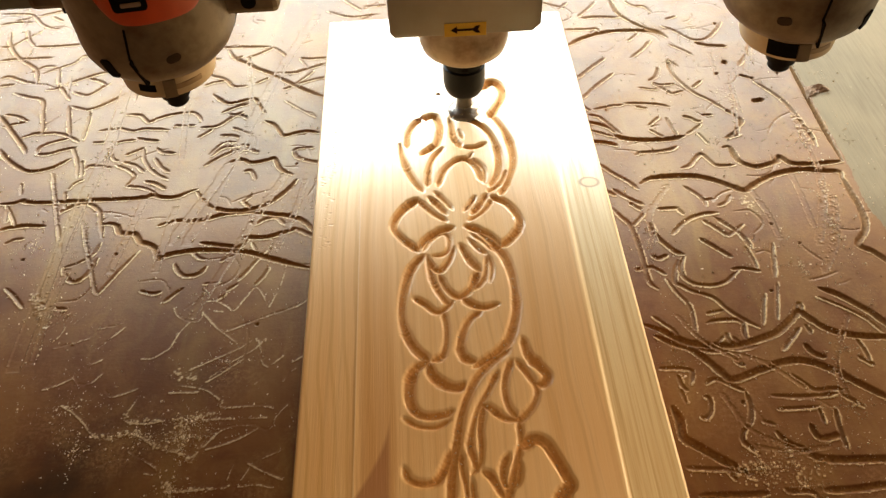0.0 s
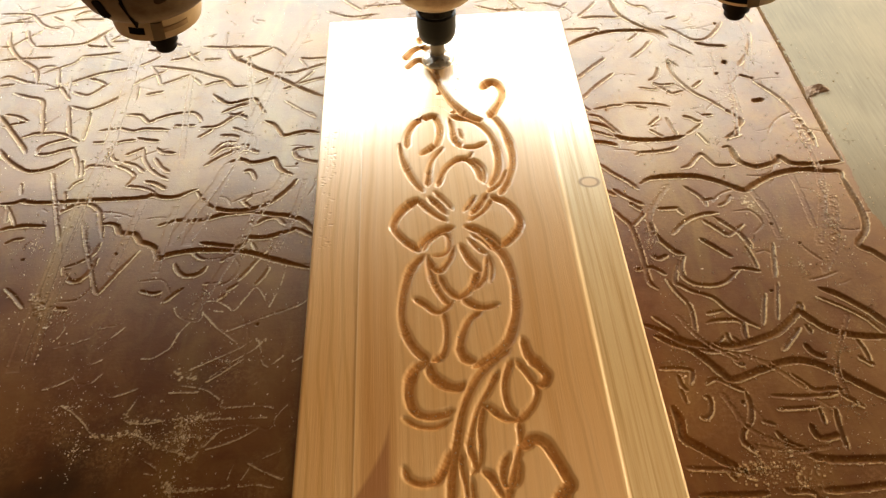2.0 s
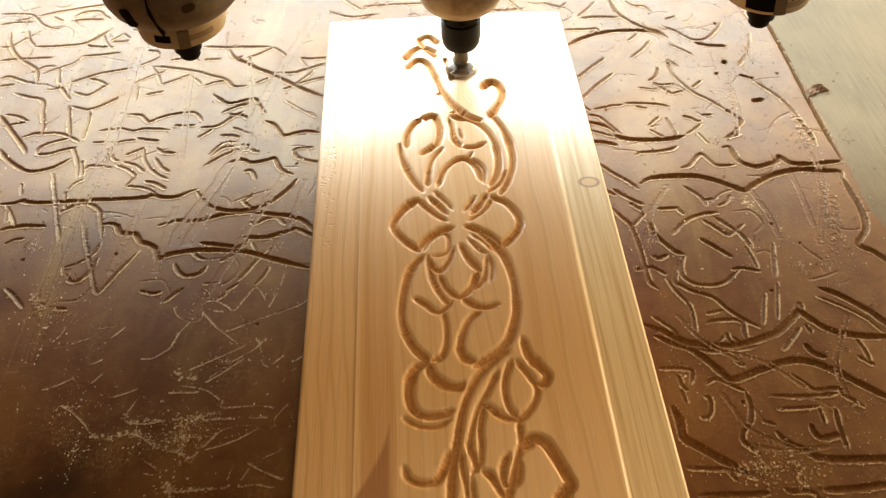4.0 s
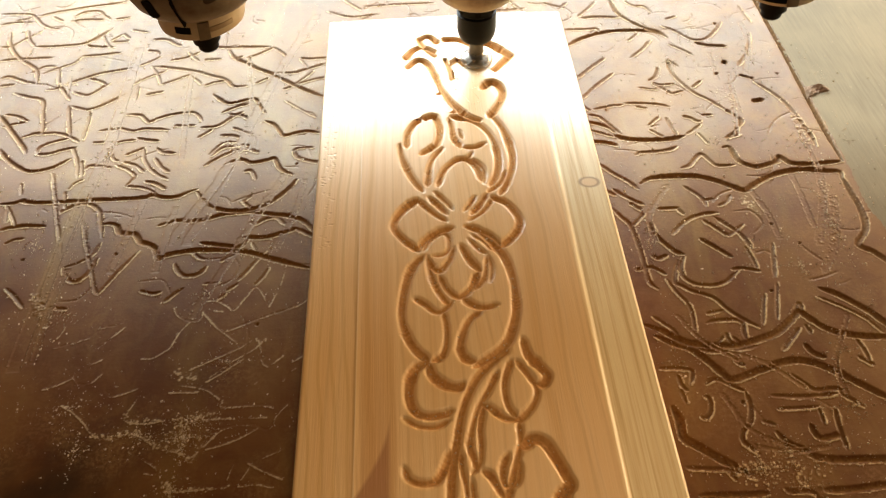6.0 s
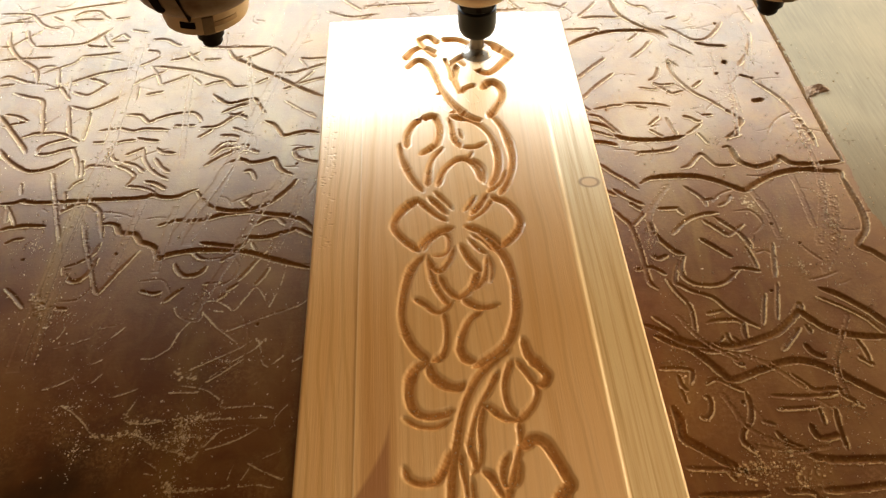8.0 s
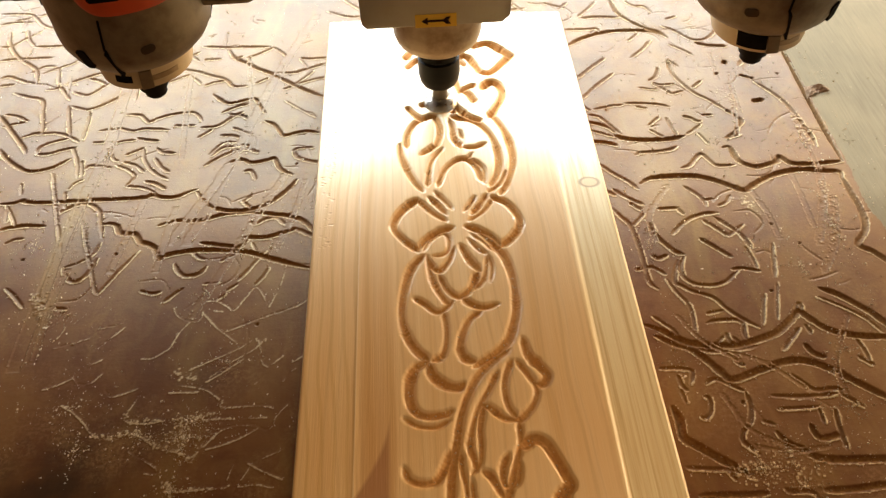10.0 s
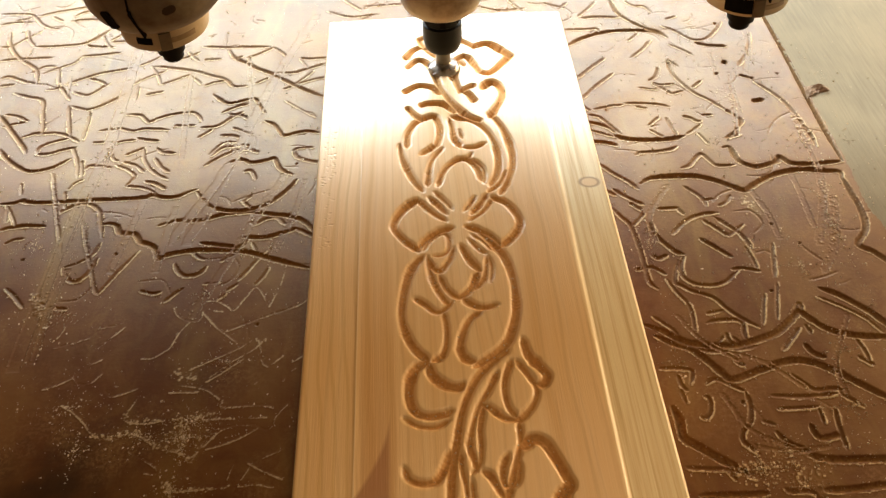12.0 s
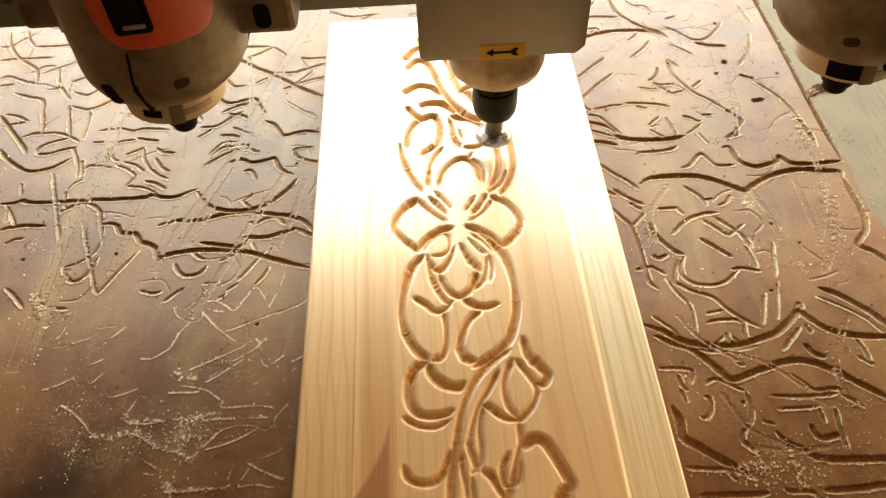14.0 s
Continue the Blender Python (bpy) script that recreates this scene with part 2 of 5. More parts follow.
def curve_through(pts, step):
    """Points at even steps on a smooth curve through pts (Catmull-Rom)."""
    p = np.array(pts, float)
    if len(p) == 1:
        return p
    p = np.vstack([2 * p[0] - p[1], p, 2 * p[-1] - p[-2]])
    out = []
    for i in range(1, len(p) - 2):
        n = max(2, int(np.hypot(*(p[i + 1] - p[i])) / step))
        for k in range(n):
            t = k / n
            a, b, c, d = p[i - 1], p[i], p[i + 1], p[i + 2]
            out.append(0.5 * (2 * b + (c - a) * t + (2 * a - 5 * b + 4 * c - d) * t * t + (3 * b - a - 3 * c + d) * t ** 3))
    out.append(p[-2])
    return np.array(out)


class Relief:
    """A height sheet in millimetres over a rectangle, into which tools cut."""

    def __init__(self, xs, ys):
        """xs, ys: stretches (from, to, step), end to end."""
        self.xs = np.concatenate([np.arange(a, b - c * 0.4, c) for a, b, c in xs] + [[xs[-1][1]]])
        self.ys = np.concatenate([np.arange(a, b - c * 0.4, c) for a, b, c in ys] + [[ys[-1][1]]])
        self.h = np.zeros((len(self.ys), len(self.xs)))
        self.base = np.zeros_like(self.h)

    def stamp(self, x, y, reach, shape):
        j0, j1 = np.searchsorted(self.xs, (x - reach, x + reach))
        i0, i1 = np.searchsorted(self.ys, (y - reach, y + reach))
        if j0 == j1 or i0 == i1:
            return
        r = np.hypot(self.xs[None, j0:j1] - x, self.ys[i0:i1, None] - y)
        self.h[i0:i1, j0:j1] = shape(r, self.h[i0:i1, j0:j1])

    def raise_lips(self, depth, height, cells, seed, gaps=0.35):
        """Torn fibres: an uneven ridge along the edges of every groove."""
        g = np.random.default_rng(seed)
        below = self.h < self.base - depth
        near = below.copy()
        for _ in range(cells):
            grown = near.copy()
            grown[1:] |= near[:-1]
            grown[:-1] |= near[1:]
            grown[:, 1:] |= near[:, :-1]
            grown[:, :-1] |= near[:, 1:]
            near = grown
        ring = near & ~below
        rough = g.random((self.h.shape[0] // 6 + 2, self.h.shape[1] // 6 + 2))
        rough = np.kron(rough, np.ones((6, 6)))[:self.h.shape[0], :self.h.shape[1]]
        fine = g.random(self.h.shape)
        self.h[ring] += (height * np.clip(rough * 1.5 - gaps, 0, 1) * (0.25 + fine ** 2))[ring]

    def mesh(self, name, material, keep=None, skirt=None):
        ny, nx = self.h.shape
        gx, gy = np.meshgrid(self.xs, self.ys)
        co = np.stack([gx, gy, self.h], -1).reshape(-1, 3) * 0.001
        idx = np.arange(ny * nx).reshape(ny, nx)
        quads = np.stack([idx[:-1, :-1], idx[:-1, 1:], idx[1:, 1:], idx[1:, :-1]], -1)
        if keep is not None:
            quads = quads[keep(gx[:-1, :-1], gy[:-1, :-1])]
        quads = quads.reshape(-1, 4)
        if skirt is not None:
            rim = np.concatenate([idx[0, :], idx[1:, -1], idx[-1, -2::-1], idx[-2:0:-1, 0]])
            low = co[rim].copy()
            low[:, 2] = skirt
            base = len(co)
            co = np.vstack([co, low])
            k = np.arange(len(rim))
            k2 = (k + 1) % len(rim)
            side = np.stack([rim[k2], rim[k], base + k, base + k2], -1)
            quads = np.vstack([quads, side])
        me = bpy.data.meshes.new(name)
        me.vertices.add(len(co))
        me.vertices.foreach_set("co", co.ravel())
        me.loops.add(quads.size)
        me.loops.foreach_set("vertex_index", quads.ravel().astype(np.int32))
        me.polygons.add(len(quads))
        me.polygons.foreach_set("loop_start", np.arange(0, quads.size, 4, dtype=np.int32))
        me.update(calc_edges=True)
        me.validate()
        me.materials.append(material)
        me.polygons.foreach_set("use_smooth", np.ones(len(me.polygons), bool))
        return new(name, me)


rng = np.random.default_rng(7)

# ---- the room ----
def slab(name, lo, hi, material, label, category):
    return tagged(part(name, box(lo, hi), material), label, category, kind="structure")


slab("floor", (-3, -3, -0.92), (3, 2.5, -0.82), CONCRETE, "bare grey concrete workshop floor", "floor")
slab("wall_north", (-3, 2.5, -0.92), (3, 2.6, 2.7), WALL, "plain painted workshop wall", "wall")
slab("wall_south", (-3, -3.1, -0.92), (3, -3, 2.7), WALL, "plain painted workshop wall", "wall")
slab("wall_east", (3, -3.1, -0.92), (3.1, 2.6, 2.7), WALL, "plain painted workshop wall", "wall")
slab("wall_west", (-3.1, -3.1, -0.92), (-3, 2.6, 2.7), WALL, "plain painted workshop wall", "wall")
slab("ceiling", (-3.1, -3.1, 2.7), (3.1, 2.6, 2.8), WALL, "plain painted workshop ceiling", "ceiling")

# ---- the scored spoilboard ----
table = Relief([(-480, -340, 0.8), (-340, 350, 0.65)], [(-375, 10, 0.62), (10, 215, 0.9)])
LIPS = []
LIT_RIM = 0.55


def score(width, *pts, depth=None):
    """A routed groove of that width in the spoilboard, with torn lips; the near one paints a lit rim."""
    w0, rim = width * 0.60, 0.85
    d = depth or (0.60 if width < 3.2 else 0.82) * w0
    if pts[0][0] < -100 and pts[0][1] < -200:  # this corner is worn down: shallow traces
        w0, d, rim = w0 * 0.6, 0.22 * w0, 0.3
    line = curve_through(pts, 0.6)
    along = np.gradient(line, axis=0)
    way = np.stack([along[:, 1], -along[:, 0]], -1) / np.maximum(np.hypot(*along.T), 1e-6)[:, None]
    way *= np.where(way[:, 1] - 0.3 * way[:, 0] > 0, -1.0, 1.0)[:, None]
    phase = 6.283 * rng.random()
    for i, (x, y) in enumerate(line):
        taper = min(1.0, 0.5 + 5.0 * min(i, len(line) - 1 - i) / len(line))
        w = taper * w0 * min(max(1 + 0.10 * rng.standard_normal(), 0.75), 1.3)
        x, y = x + 0.08 * rng.standard_normal(), y + 0.08 * rng.standard_normal()
        table.stamp(x, y, w, lambda r, h: np.minimum(h, -d * taper * np.clip(1 - (r / w) ** 1.6, 0, 1)))
        # the cutter's burr, raised only along the near side as the lit rim, and crumbs
        u, v = way[i]
        torn = 0.55 + 0.40 * math.sin(i * 0.05 + phase) + 0.30 * math.sin(i * 0.21 + 2 * phase)
        if torn > 0.02 and depth is None:
            k = rim * w + 0.35 + 0.08 * rng.standard_normal()
            b, lr = min(LIT_RIM * (0.35 + 0.65 * torn) * (0.7 + 0.6 * rng.random()), 0.62), 0.85 + 0.25 * rng.random()
            if rim < 0.5:
                b, lr = 0.75 * b, 0.68 + 0.2 * rng.random()
            table.stamp(x + k * u, y + k * v, lr, lambda r, h: np.where(h > -0.35, np.maximum(h, b * np.clip(1 - (r / lr) ** 2, 0, 1)), h))
        if rng.random() < 0.14:
            a = rng.random() * 6.283
            LIPS.append((x + w0 * 1.3 * math.cos(a), y + w0 * 1.3 * math.sin(a)))


def scrape(width, *pts):
    """A shallow flat track dragged over the board, with a torn rim on both sides."""
    line = curve_through(pts, 0.6)
    for (x, y), (u, v) in zip(line, line[1:]):
        n = np.array((y - v, u - x)) / max(math.hypot(u - x, v - y), 1e-6)
        table.stamp(x, y, width * 0.5, lambda r, h: np.minimum(h, -0.16 - 0.10 * rng.random()))
        for side in (-0.5, 0.5):
            if rng.random() < 0.8:
                a, b = (x, y) + n * width * side + 0.12 * rng.standard_normal(2)
                lr, up = 0.55 + 0.35 * rng.random(), 0.06 + 0.28 * rng.random() ** 2
                table.stamp(a, b, lr, lambda r, h: np.maximum(h, up * (1 - (r / lr) ** 2)))
        if rng.random() < 0.16:
            a, b = (x, y) + width * 0.25 * rng.standard_normal(2)
            table.stamp(a, b, 0.8, lambda r, h: np.maximum(h, 0.3 * (1 - (r / 0.8) ** 2)))


def drift(spread, count, *pts):
    """Sawdust swept together into an uneven little ridge."""
    line = curve_through(pts, 0.5)
    for _ in range(2 * count):
        x, y = line[rng.integers(len(line))] + spread * rng.standard_normal(2) * (1.0, 0.7)
        lr = 0.45 + 0.75 * rng.random() ** 3
        up = (0.12 + 0.40 * rng.random() ** 2) * lr
        table.stamp(x, y, lr, lambda r, h: np.maximum(h, up * np.clip(1 - (r / lr) ** 2, 0, 1)))


def pit(radius, *pts):
    for x, y in pts:
        table.stamp(x, y, radius * 1.2, lambda r, h: np.minimum(h, -2.6 * np.sqrt(np.clip(1 - (r / (radius * 0.6)) ** 2, 0, 1))))


score(2.6, (-410.1, 106.9), (-400, 107.7), (-388.1, 120), (-377.8, 129.9))
score(2.6, (-428.3, 162.4), (-414.5, 162), (-397.3, 159.3), (-389.6, 151.8), (-379, 139.3), (-365.2, 132.4), (-358.6, 137.3))
score(2.6, (-422.1, 143.6), (-414.7, 145.7), (-404.2, 146.6), (-390.3, 145.2))
score(2.6, (-407.9, 149.8), (-395.2, 152.3))
score(2.8, (-390.5, 154.7), (-373.1, 160.7), (-357.6, 164.1), (-342, 167.4), (-320.6, 170.2), (-307.4, 172.9))
score(2.8, (-354.9, 143.5), (-341.8, 145.1), (-322.5, 143.2))
score(2.8, (-353.9, 150.1), (-345.1, 157.9), (-331.6, 158.5), (-324.3, 151), (-315.9, 142.5))
score(2.6, (-311.7, 143), (-298.5, 144.6))
score(2.6, (-373.7, 153.1), (-362.1, 144.3))
score(3, (-407.1, 130), (-403.1, 114.2), (-394.5, 98.4), (-383.7, 85.4), (-367.3, 71.3), (-361.8, 59.3), (-358.9, 47.8))
score(2.8, (-403.2, 85.5), (-388.2, 86.7), (-354.9, 86))
score(2.6, (-391.5, 131.3), (-386.2, 117.1), (-377.5, 105.5))
score(2.8, (-378.3, 104.7), (-359.9, 103.8), (-334.2, 104.9), (-321.1, 115.2), (-310.9, 127.9))
score(2.4, (-331.5, 104.6), (-320.4, 112.5), (-314.6, 120.9))
score(3, (-328.2, 101.7), (-317.1, 98.8), (-308.1, 98))
score(2.4, (-318.4, 119.5), (-312.4, 107.2), (-306.5, 97.8), (-301.2, 97.3))
score(2.2, (-308.6, 106.8), (-298, 117.5))
score(2.6, (-305.6, 104.8), (-291.1, 105.1))
score(2.6, (-298, 117.5), (-291, 109.6))
score(2.8, (-329.1, 85.3), (-311.5, 86.2), (-294, 87.9))
score(2.4, (-368.7, 64), (-358.7, 72.9), (-348.4, 72))
score(2.2, (-359.4, 61.5), (-347.4, 68.6), (-334.2, 75.6), (-328.9, 84.4))
score(2.8, (-394.2, 58.3), (-387.6, 60.9), (-378.9, 56.9), (-370, 52), (-359.1, 48.6))
score(2.6, (-390.8, 47.6), (-378.9, 48.9))
score(2.8, (-348.7, 38.3), (-339.4, 39.7), (-335.5, 43.3), (-320.4, 51.4), (-304.7, 58), (-290.4, 60.8), (-276.2, 64.3))
score(2.2, (-276.2, 64.3), (-264.9, 70.8), (-256.3, 78.3))
score(2.6, (-345.3, 70), (-341.2, 53.4), (-337, 43.4), (-330.2, 32.7), (-322.5, 22.1))
score(2.8, (-312.9, 50.7), (-304.7, 47.6), (-296.8, 41.3))
score(2.6, (-323.1, 33.6), (-312, 28), (-305.4, 30.4), (-297.7, 39), (-293.7, 42.6))
score(3, (-375.1, 36.8), (-360.9, 30.1), (-347.1, 24.3), (-341.8, 7.5), (-335.4, -15.9), (-341.5, -18.9), (-351.5, -23.5))
score(2.8, (-373.1, 8.1), (-362.7, 5), (-351, -2.5))
score(2.6, (-370.3, -7.9), (-361.9, -5.1), (-353, -3.8))
score(3, (-321.9, 14.6), (-317.5, -1.9), (-310.8, -23.6))
score(2.8, (-320.4, 14.4), (-307.1, 8.8), (-301.5, 9), (-289.7, 15.4), (-277.8, 26.4))
score(2.6, (-301.5, 5.4), (-299.8, -10.6), (-299.1, -31.4))
score(2.6, (-291.3, 123.2), (-276, 118.1))
score(3, (-268.2, 105.6), (-256, 104.4), (-247, 97.3), (-239.9, 92.3))
score(2.8, (-270, 88.2), (-261.4, 86.5), (-257.8, 81))
score(2.6, (-247.3, 70.8), (-232.8, 74.4), (-221.3, 81.8))
score(2.4, (-231.6, 82.8), (-224.9, 72.8), (-220.1, 68.2))
score(2.8, (-215.8, 69.4), (-200.7, 69.7))
score(3, (-262.1, 63.8), (-250.7, 61.9), (-245.4, 60.6), (-221.8, 53.5), (-205.7, 45.6), (-192.5, 38.8), (-183.9, 28.6), (-171.7, 28.2))
score(2.4, (-260.9, 62.9), (-253.6, 50.8), (-248.4, 36.9))
score(2.4, (-248.4, 36.9), (-237.2, 42.1), (-223.7, 49.6))
score(2.2, (-273.3, 39.1), (-262.8, 47.7), (-247.2, 56.7))
score(2.6, (-259, 23.9), (-244.2, 27.1))
score(2.4, (-225.9, 48.2), (-217.1, 39.5), (-212.8, 33.6))
score(2.6, (-210, 31.8), (-201.9, 35.7), (-192.3, 37.2))
score(2.2, (-267.5, 34.7), (-266.2, 17))
score(3, (-269.4, -1.2), (-258.2, -2.9), (-252.3, -9.1), (-248.4, -12.3), (-240, -7.4), (-229, -4), (-215.1, -3.1), (-208.7, -8), (-204.7, -15.5))
score(2.8, (-227.2, -19.1), (-210, -19.9))
score(3, (-219.9, 89.5), (-193.7, 86.1), (-183.5, 85.9), (-157.6, 83.4))
score(3.4, (-194.6, 81), (-188, 69.3), (-175.3, 59.8), (-167, 52.4), (-153.8, 43.9), (-143.2, 35), (-132.7, 26.2), (-120, 16.5), (-105.1, 6.9))
score(2.6, (-188.9, 68.6), (-181.7, 71.2))
score(2.6, (-177.8, 68.3), (-166.8, 74), (-154.9, 82.3))
score(2.8, (-154.9, 82.3), (-146.5, 73.8), (-141.9, 67.4))
score(2.4, (-176.3, 68.2), (-171.6, 57.8))
score(2.8, (-166.9, 51.6), (-156.4, 45.8), (-140, 43.4), (-131.6, 43.5), (-124.4, 46.8), (-105.9, 54))
score(2.8, (-129.5, 63.8), (-120.4, 62), (-105.3, 62.3))
score(2.2, (-129.5, 62.9), (-122.1, 49))
score(2.2, (-132.7, 26.2), (-123.7, 35.5), (-116.8, 44.5))
score(2.4, (-166.2, 30.8), (-155.7, 37.7))
score(2.4, (-130.3, 26), (-118.5, 31.1), (-105, 34.6))
score(2.6, (-141, 20.8), (-134.9, 23.3))
score(3.2, (-200.4, 18.6), (-188.2, 7), (-178.7, 6.8), (-167.3, 10.3), (-162.2, 7.6), (-157.9, -1.7), (-153.4, -9.3))
score(2.8, (-190.2, -6), (-178, 0.9), (-168.9, 3.7))
score(2.8, (-183.9, -8.1), (-171.8, -11.3), (-167.6, -15.9))
score(3, (-204.9, -23.2), (-191.2, -22.3), (-181, -12.6), (-172.4, -6.2))
score(2.6, (-205.2, -35.5), (-195.2, -26.8))
score(3.2, (-152.4, -19.4), (-145, -24.3), (-139.6, -33.1), (-135.9, -38.8), (-127.9, -36.8), (-116.7, -35.1), (-107.4, -37.9))
score(2.6, (-178.4, -25.5), (-169.5, -30.4), (-160.8, -35.3))
score(3, (-187.2, -34.4), (-177.1, -35.3), (-169.4, -39.3))
score(2.4, (-193, -57.1), (-187.6, -47.8), (-181.5, -43), (-172.4, -43.8))
score(2.8, (-168.5, -46.8), (-162.9, -48.6))
score(2.4, (-191.9, -58.5), (-182.9, -49.5), (-169.7, -48))
score(2.8, (-195.5, -69.7), (-187.7, -62.7), (-177.6, -55.8), (-169.1, -52.7), (-162.4, -53.2))
score(3.2, (-178.3, -67.4), (-169.9, -64.2), (-164.6, -64.7), (-158.4, -68.4), (-147.6, -66.8), (-141.2, -64.8), (-138.6, -69.5), (-135.8, -76), (-131.1, -80.7), (-125.2, -84.3))
score(3, (-160.1, -53.4), (-153.9, -57.2))
score(2.6, (-127.2, -57.6), (-122.1, -54.7), (-111, -55))
score(3, (-126.3, -58.3), (-122.7, -65.1), (-114.5, -69.6), (-105.6, -72.3))
score(1.8, (-138.3, 5.4), (-125.6, -6), (-110.8, -18.9))
score(1.8, (-120.6, -10.8), (-114.9, -12.8), (-110.8, -18.9))
score(3, (-163, -78.1), (-158.3, -77.2), (-154.7, -82.5), (-152.8, -87.5))
score(3.2, (-377.5, 7), (-365.5, -8.4), (-353.9, -23.3), (-344.6, -35.6), (-341.1, -42.5))
score(2.6, (-338.9, -19.8), (-322.8, -19.8), (-309.7, -25.8), (-301.1, -32.6))
score(2.8, (-331.9, -43.3), (-331.6, -36.7), (-324.1, -31.3), (-311.5, -27.6))
score(3, (-331.7, -44), (-322.6, -44.8), (-312.4, -41), (-301.8, -38.6))
score(2.8, (-303.9, -39.1), (-295.8, -58), (-291.6, -74.1))
score(2.6, (-293.1, -55.1), (-288.6, -72.5))
score(3.2, (-363.4, -36), (-355.5, -46.5), (-346.2, -55.1), (-335.1, -62.4), (-325.9, -63.8), (-313.7, -60.4), (-302.8, -51.7))
score(2.8, (-288.3, -65), (-284.8, -61.5), (-275.8, -62.3), (-267.7, -64.9))
score(2.6, (-289.3, -34.3), (-280.2, -34.4))
score(2.8, (-288.3, -20), (-277, -18.9), (-270.1, -18.8), (-260.1, -22.5), (-249, -20.7), (-230.1, -23.8))
score(2.4, (-272.8, -37.1), (-264.4, -34.5), (-255.4, -33.9))
score(3, (-254.5, -31.9), (-245.3, -34.8), (-235.8, -36.9))
score(2.6, (-259.7, -51.4), (-252.6, -47.5), (-246.6, -44))
score(2.6, (-246.4, -44.7), (-244.1, -56), (-237.3, -68.1), (-229.2, -76.2), (-220.3, -81.9))
score(3, (-235.1, -56.8), (-228.8, -66.9), (-220.9, -73.8))
score(3, (-235.9, -45.6), (-229.6, -50.7), (-220.4, -52.2))
score(2.6, (-259.8, -59.2), (-249.1, -63.9), (-240.8, -72.2))
score(2.4, (-252, -86.6), (-247.9, -79.6), (-247.7, -74.7), (-254.8, -67.8), (-264.8, -62.6))
score(2.4, (-252, -86.6), (-239.6, -88.8), (-231, -93.1), (-224.8, -98.9))
score(3, (-237.9, -82.3), (-229.5, -85.4), (-220.6, -92.2))
score(2.4, (-272.6, -43.8), (-269, -53.9), (-263.5, -58.2))
score(2.6, (-312.4, -68), (-303.7, -91.3), (-292.6, -123.6), (-283.1, -151.1))
score(2.4, (-297.2, -88.8), (-292.3, -106.8))
score(2.2, (-295.7, -86.6), (-292.2, -80.2), (-286.3, -76.4))
score(2.4, (-333.7, -76.8), (-330.3, -89.1))
score(3.4, (-343.2, -98), (-332.7, -97.7), (-327.2, -95.2), (-324.4, -97.2), (-309.1, -99.1), (-279.6, -99.1), (-258.4, -99.7), (-235.2, -99.8), (-229.3, -97.4), (-222.4, -100.3), (-211.7, -101.2), (-201.9, -96.7), (-196, -94.2))
score(3, (-298.7, -113.7), (-292, -107.9), (-282.9, -102.9), (-274.3, -103.6), (-266.3, -110.6), (-262.4, -121.6), (-257.8, -137.2))
score(3.2, (-334.4, -124.7), (-327, -122.5), (-314.9, -121.8), (-302.1, -123.4))
score(2.6, (-326.8, -138.2), (-321, -134.9), (-314.3, -134.4))
score(3.8, (-260.7, -125.1), (-254.7, -124.4), (-249.2, -127.1), (-245.7, -133.9), (-240.2, -134.9), (-233.8, -136.5), (-229, -143.8), (-222.9, -146.4), (-216.8, -151), (-213, -160.6), (-207.6, -157.9), (-190.3, -155.2), (-170.3, -156.2), (-150.1, -159.8), (-133.7, -166.7), (-117.6, -173), (-106.5, -176.8))
score(2.2, (-336.4, -103.2), (-332.6, -117.7))
score(2.2, (-337.4, -100.2), (-329.4, -112.3), (-323.7, -123.9))
score(3.4, (-195.5, -97.2), (-190.9, -104.6), (-185.8, -110.8), (-178, -116), (-167.3, -118.6), (-154.9, -118.5), (-142.9, -114.3), (-133.1, -106.4), (-125.5, -97), (-121.7, -90.1))
score(3.4, (-218.9, -129.5), (-207.4, -125.4), (-194.9, -126.4), (-184.8, -125.6), (-173, -122.1), (-158.7, -121), (-150.4, -121.1), (-137.7, -124.4), (-125.2, -127), (-114.5, -132.3), (-108, -139.4), (-105.2, -145))
score(2.8, (-149, -134), (-141.4, -129.1), (-133.3, -128.1), (-126.5, -135.8))
score(3.4, (-155, -145.3), (-139.6, -146.6), (-127.9, -143.2), (-118.1, -139.7))
score(3, (-118, -140.2), (-109.6, -145.7), (-105.1, -148.2))
score(3.2, (-185.4, -148.2), (-175.1, -150.6), (-162.8, -153.2), (-156.8, -153.6), (-152.3, -148.2))
score(2.6, (-160, -110), (-154.4, -104.1))
score(2.8, (-160, -110), (-154.3, -116.2), (-151.3, -121), (-151.6, -129.4), (-150.1, -135))
score(3, (-200.1, -166.6), (-197.1, -172.8), (-192.5, -177.1), (-186.6, -177.6), (-181.1, -175.5), (-178.1, -170.3))
score(2.4, (-190.2, -155.7), (-185.3, -161.2), (-180.2, -164.1))
score(2.4, (-168.9, -166.5), (-163.5, -162.9), (-159.9, -160.6))
score(2.2, (-154.9, -184.3), (-148.4, -175.1), (-143.4, -167), (-138.3, -159.7))
score(2.2, (-143, -189.1), (-138, -182.2), (-134.8, -175.1))
score(2, (-148.3, -151.2), (-145.2, -158.2))
score(2.6, (-313, -178.7), (-304.8, -186.4), (-296, -196.4))
score(2.6, (-290, -185.2), (-283.6, -194.1), (-276.9, -197.8), (-265.9, -200))
score(2.4, (-292.9, -206.6), (-290.1, -203.7), (-285.8, -203.1), (-281.8, -204.3))
score(2.2, (-278.2, -212.6), (-271.1, -211.8), (-266.8, -207.6), (-262.6, -202.5))
score(3, (-277.5, -164.2), (-274.5, -170.9), (-269.2, -176.2), (-263.3, -175.2), (-258.9, -168.1), (-256.2, -157.2))
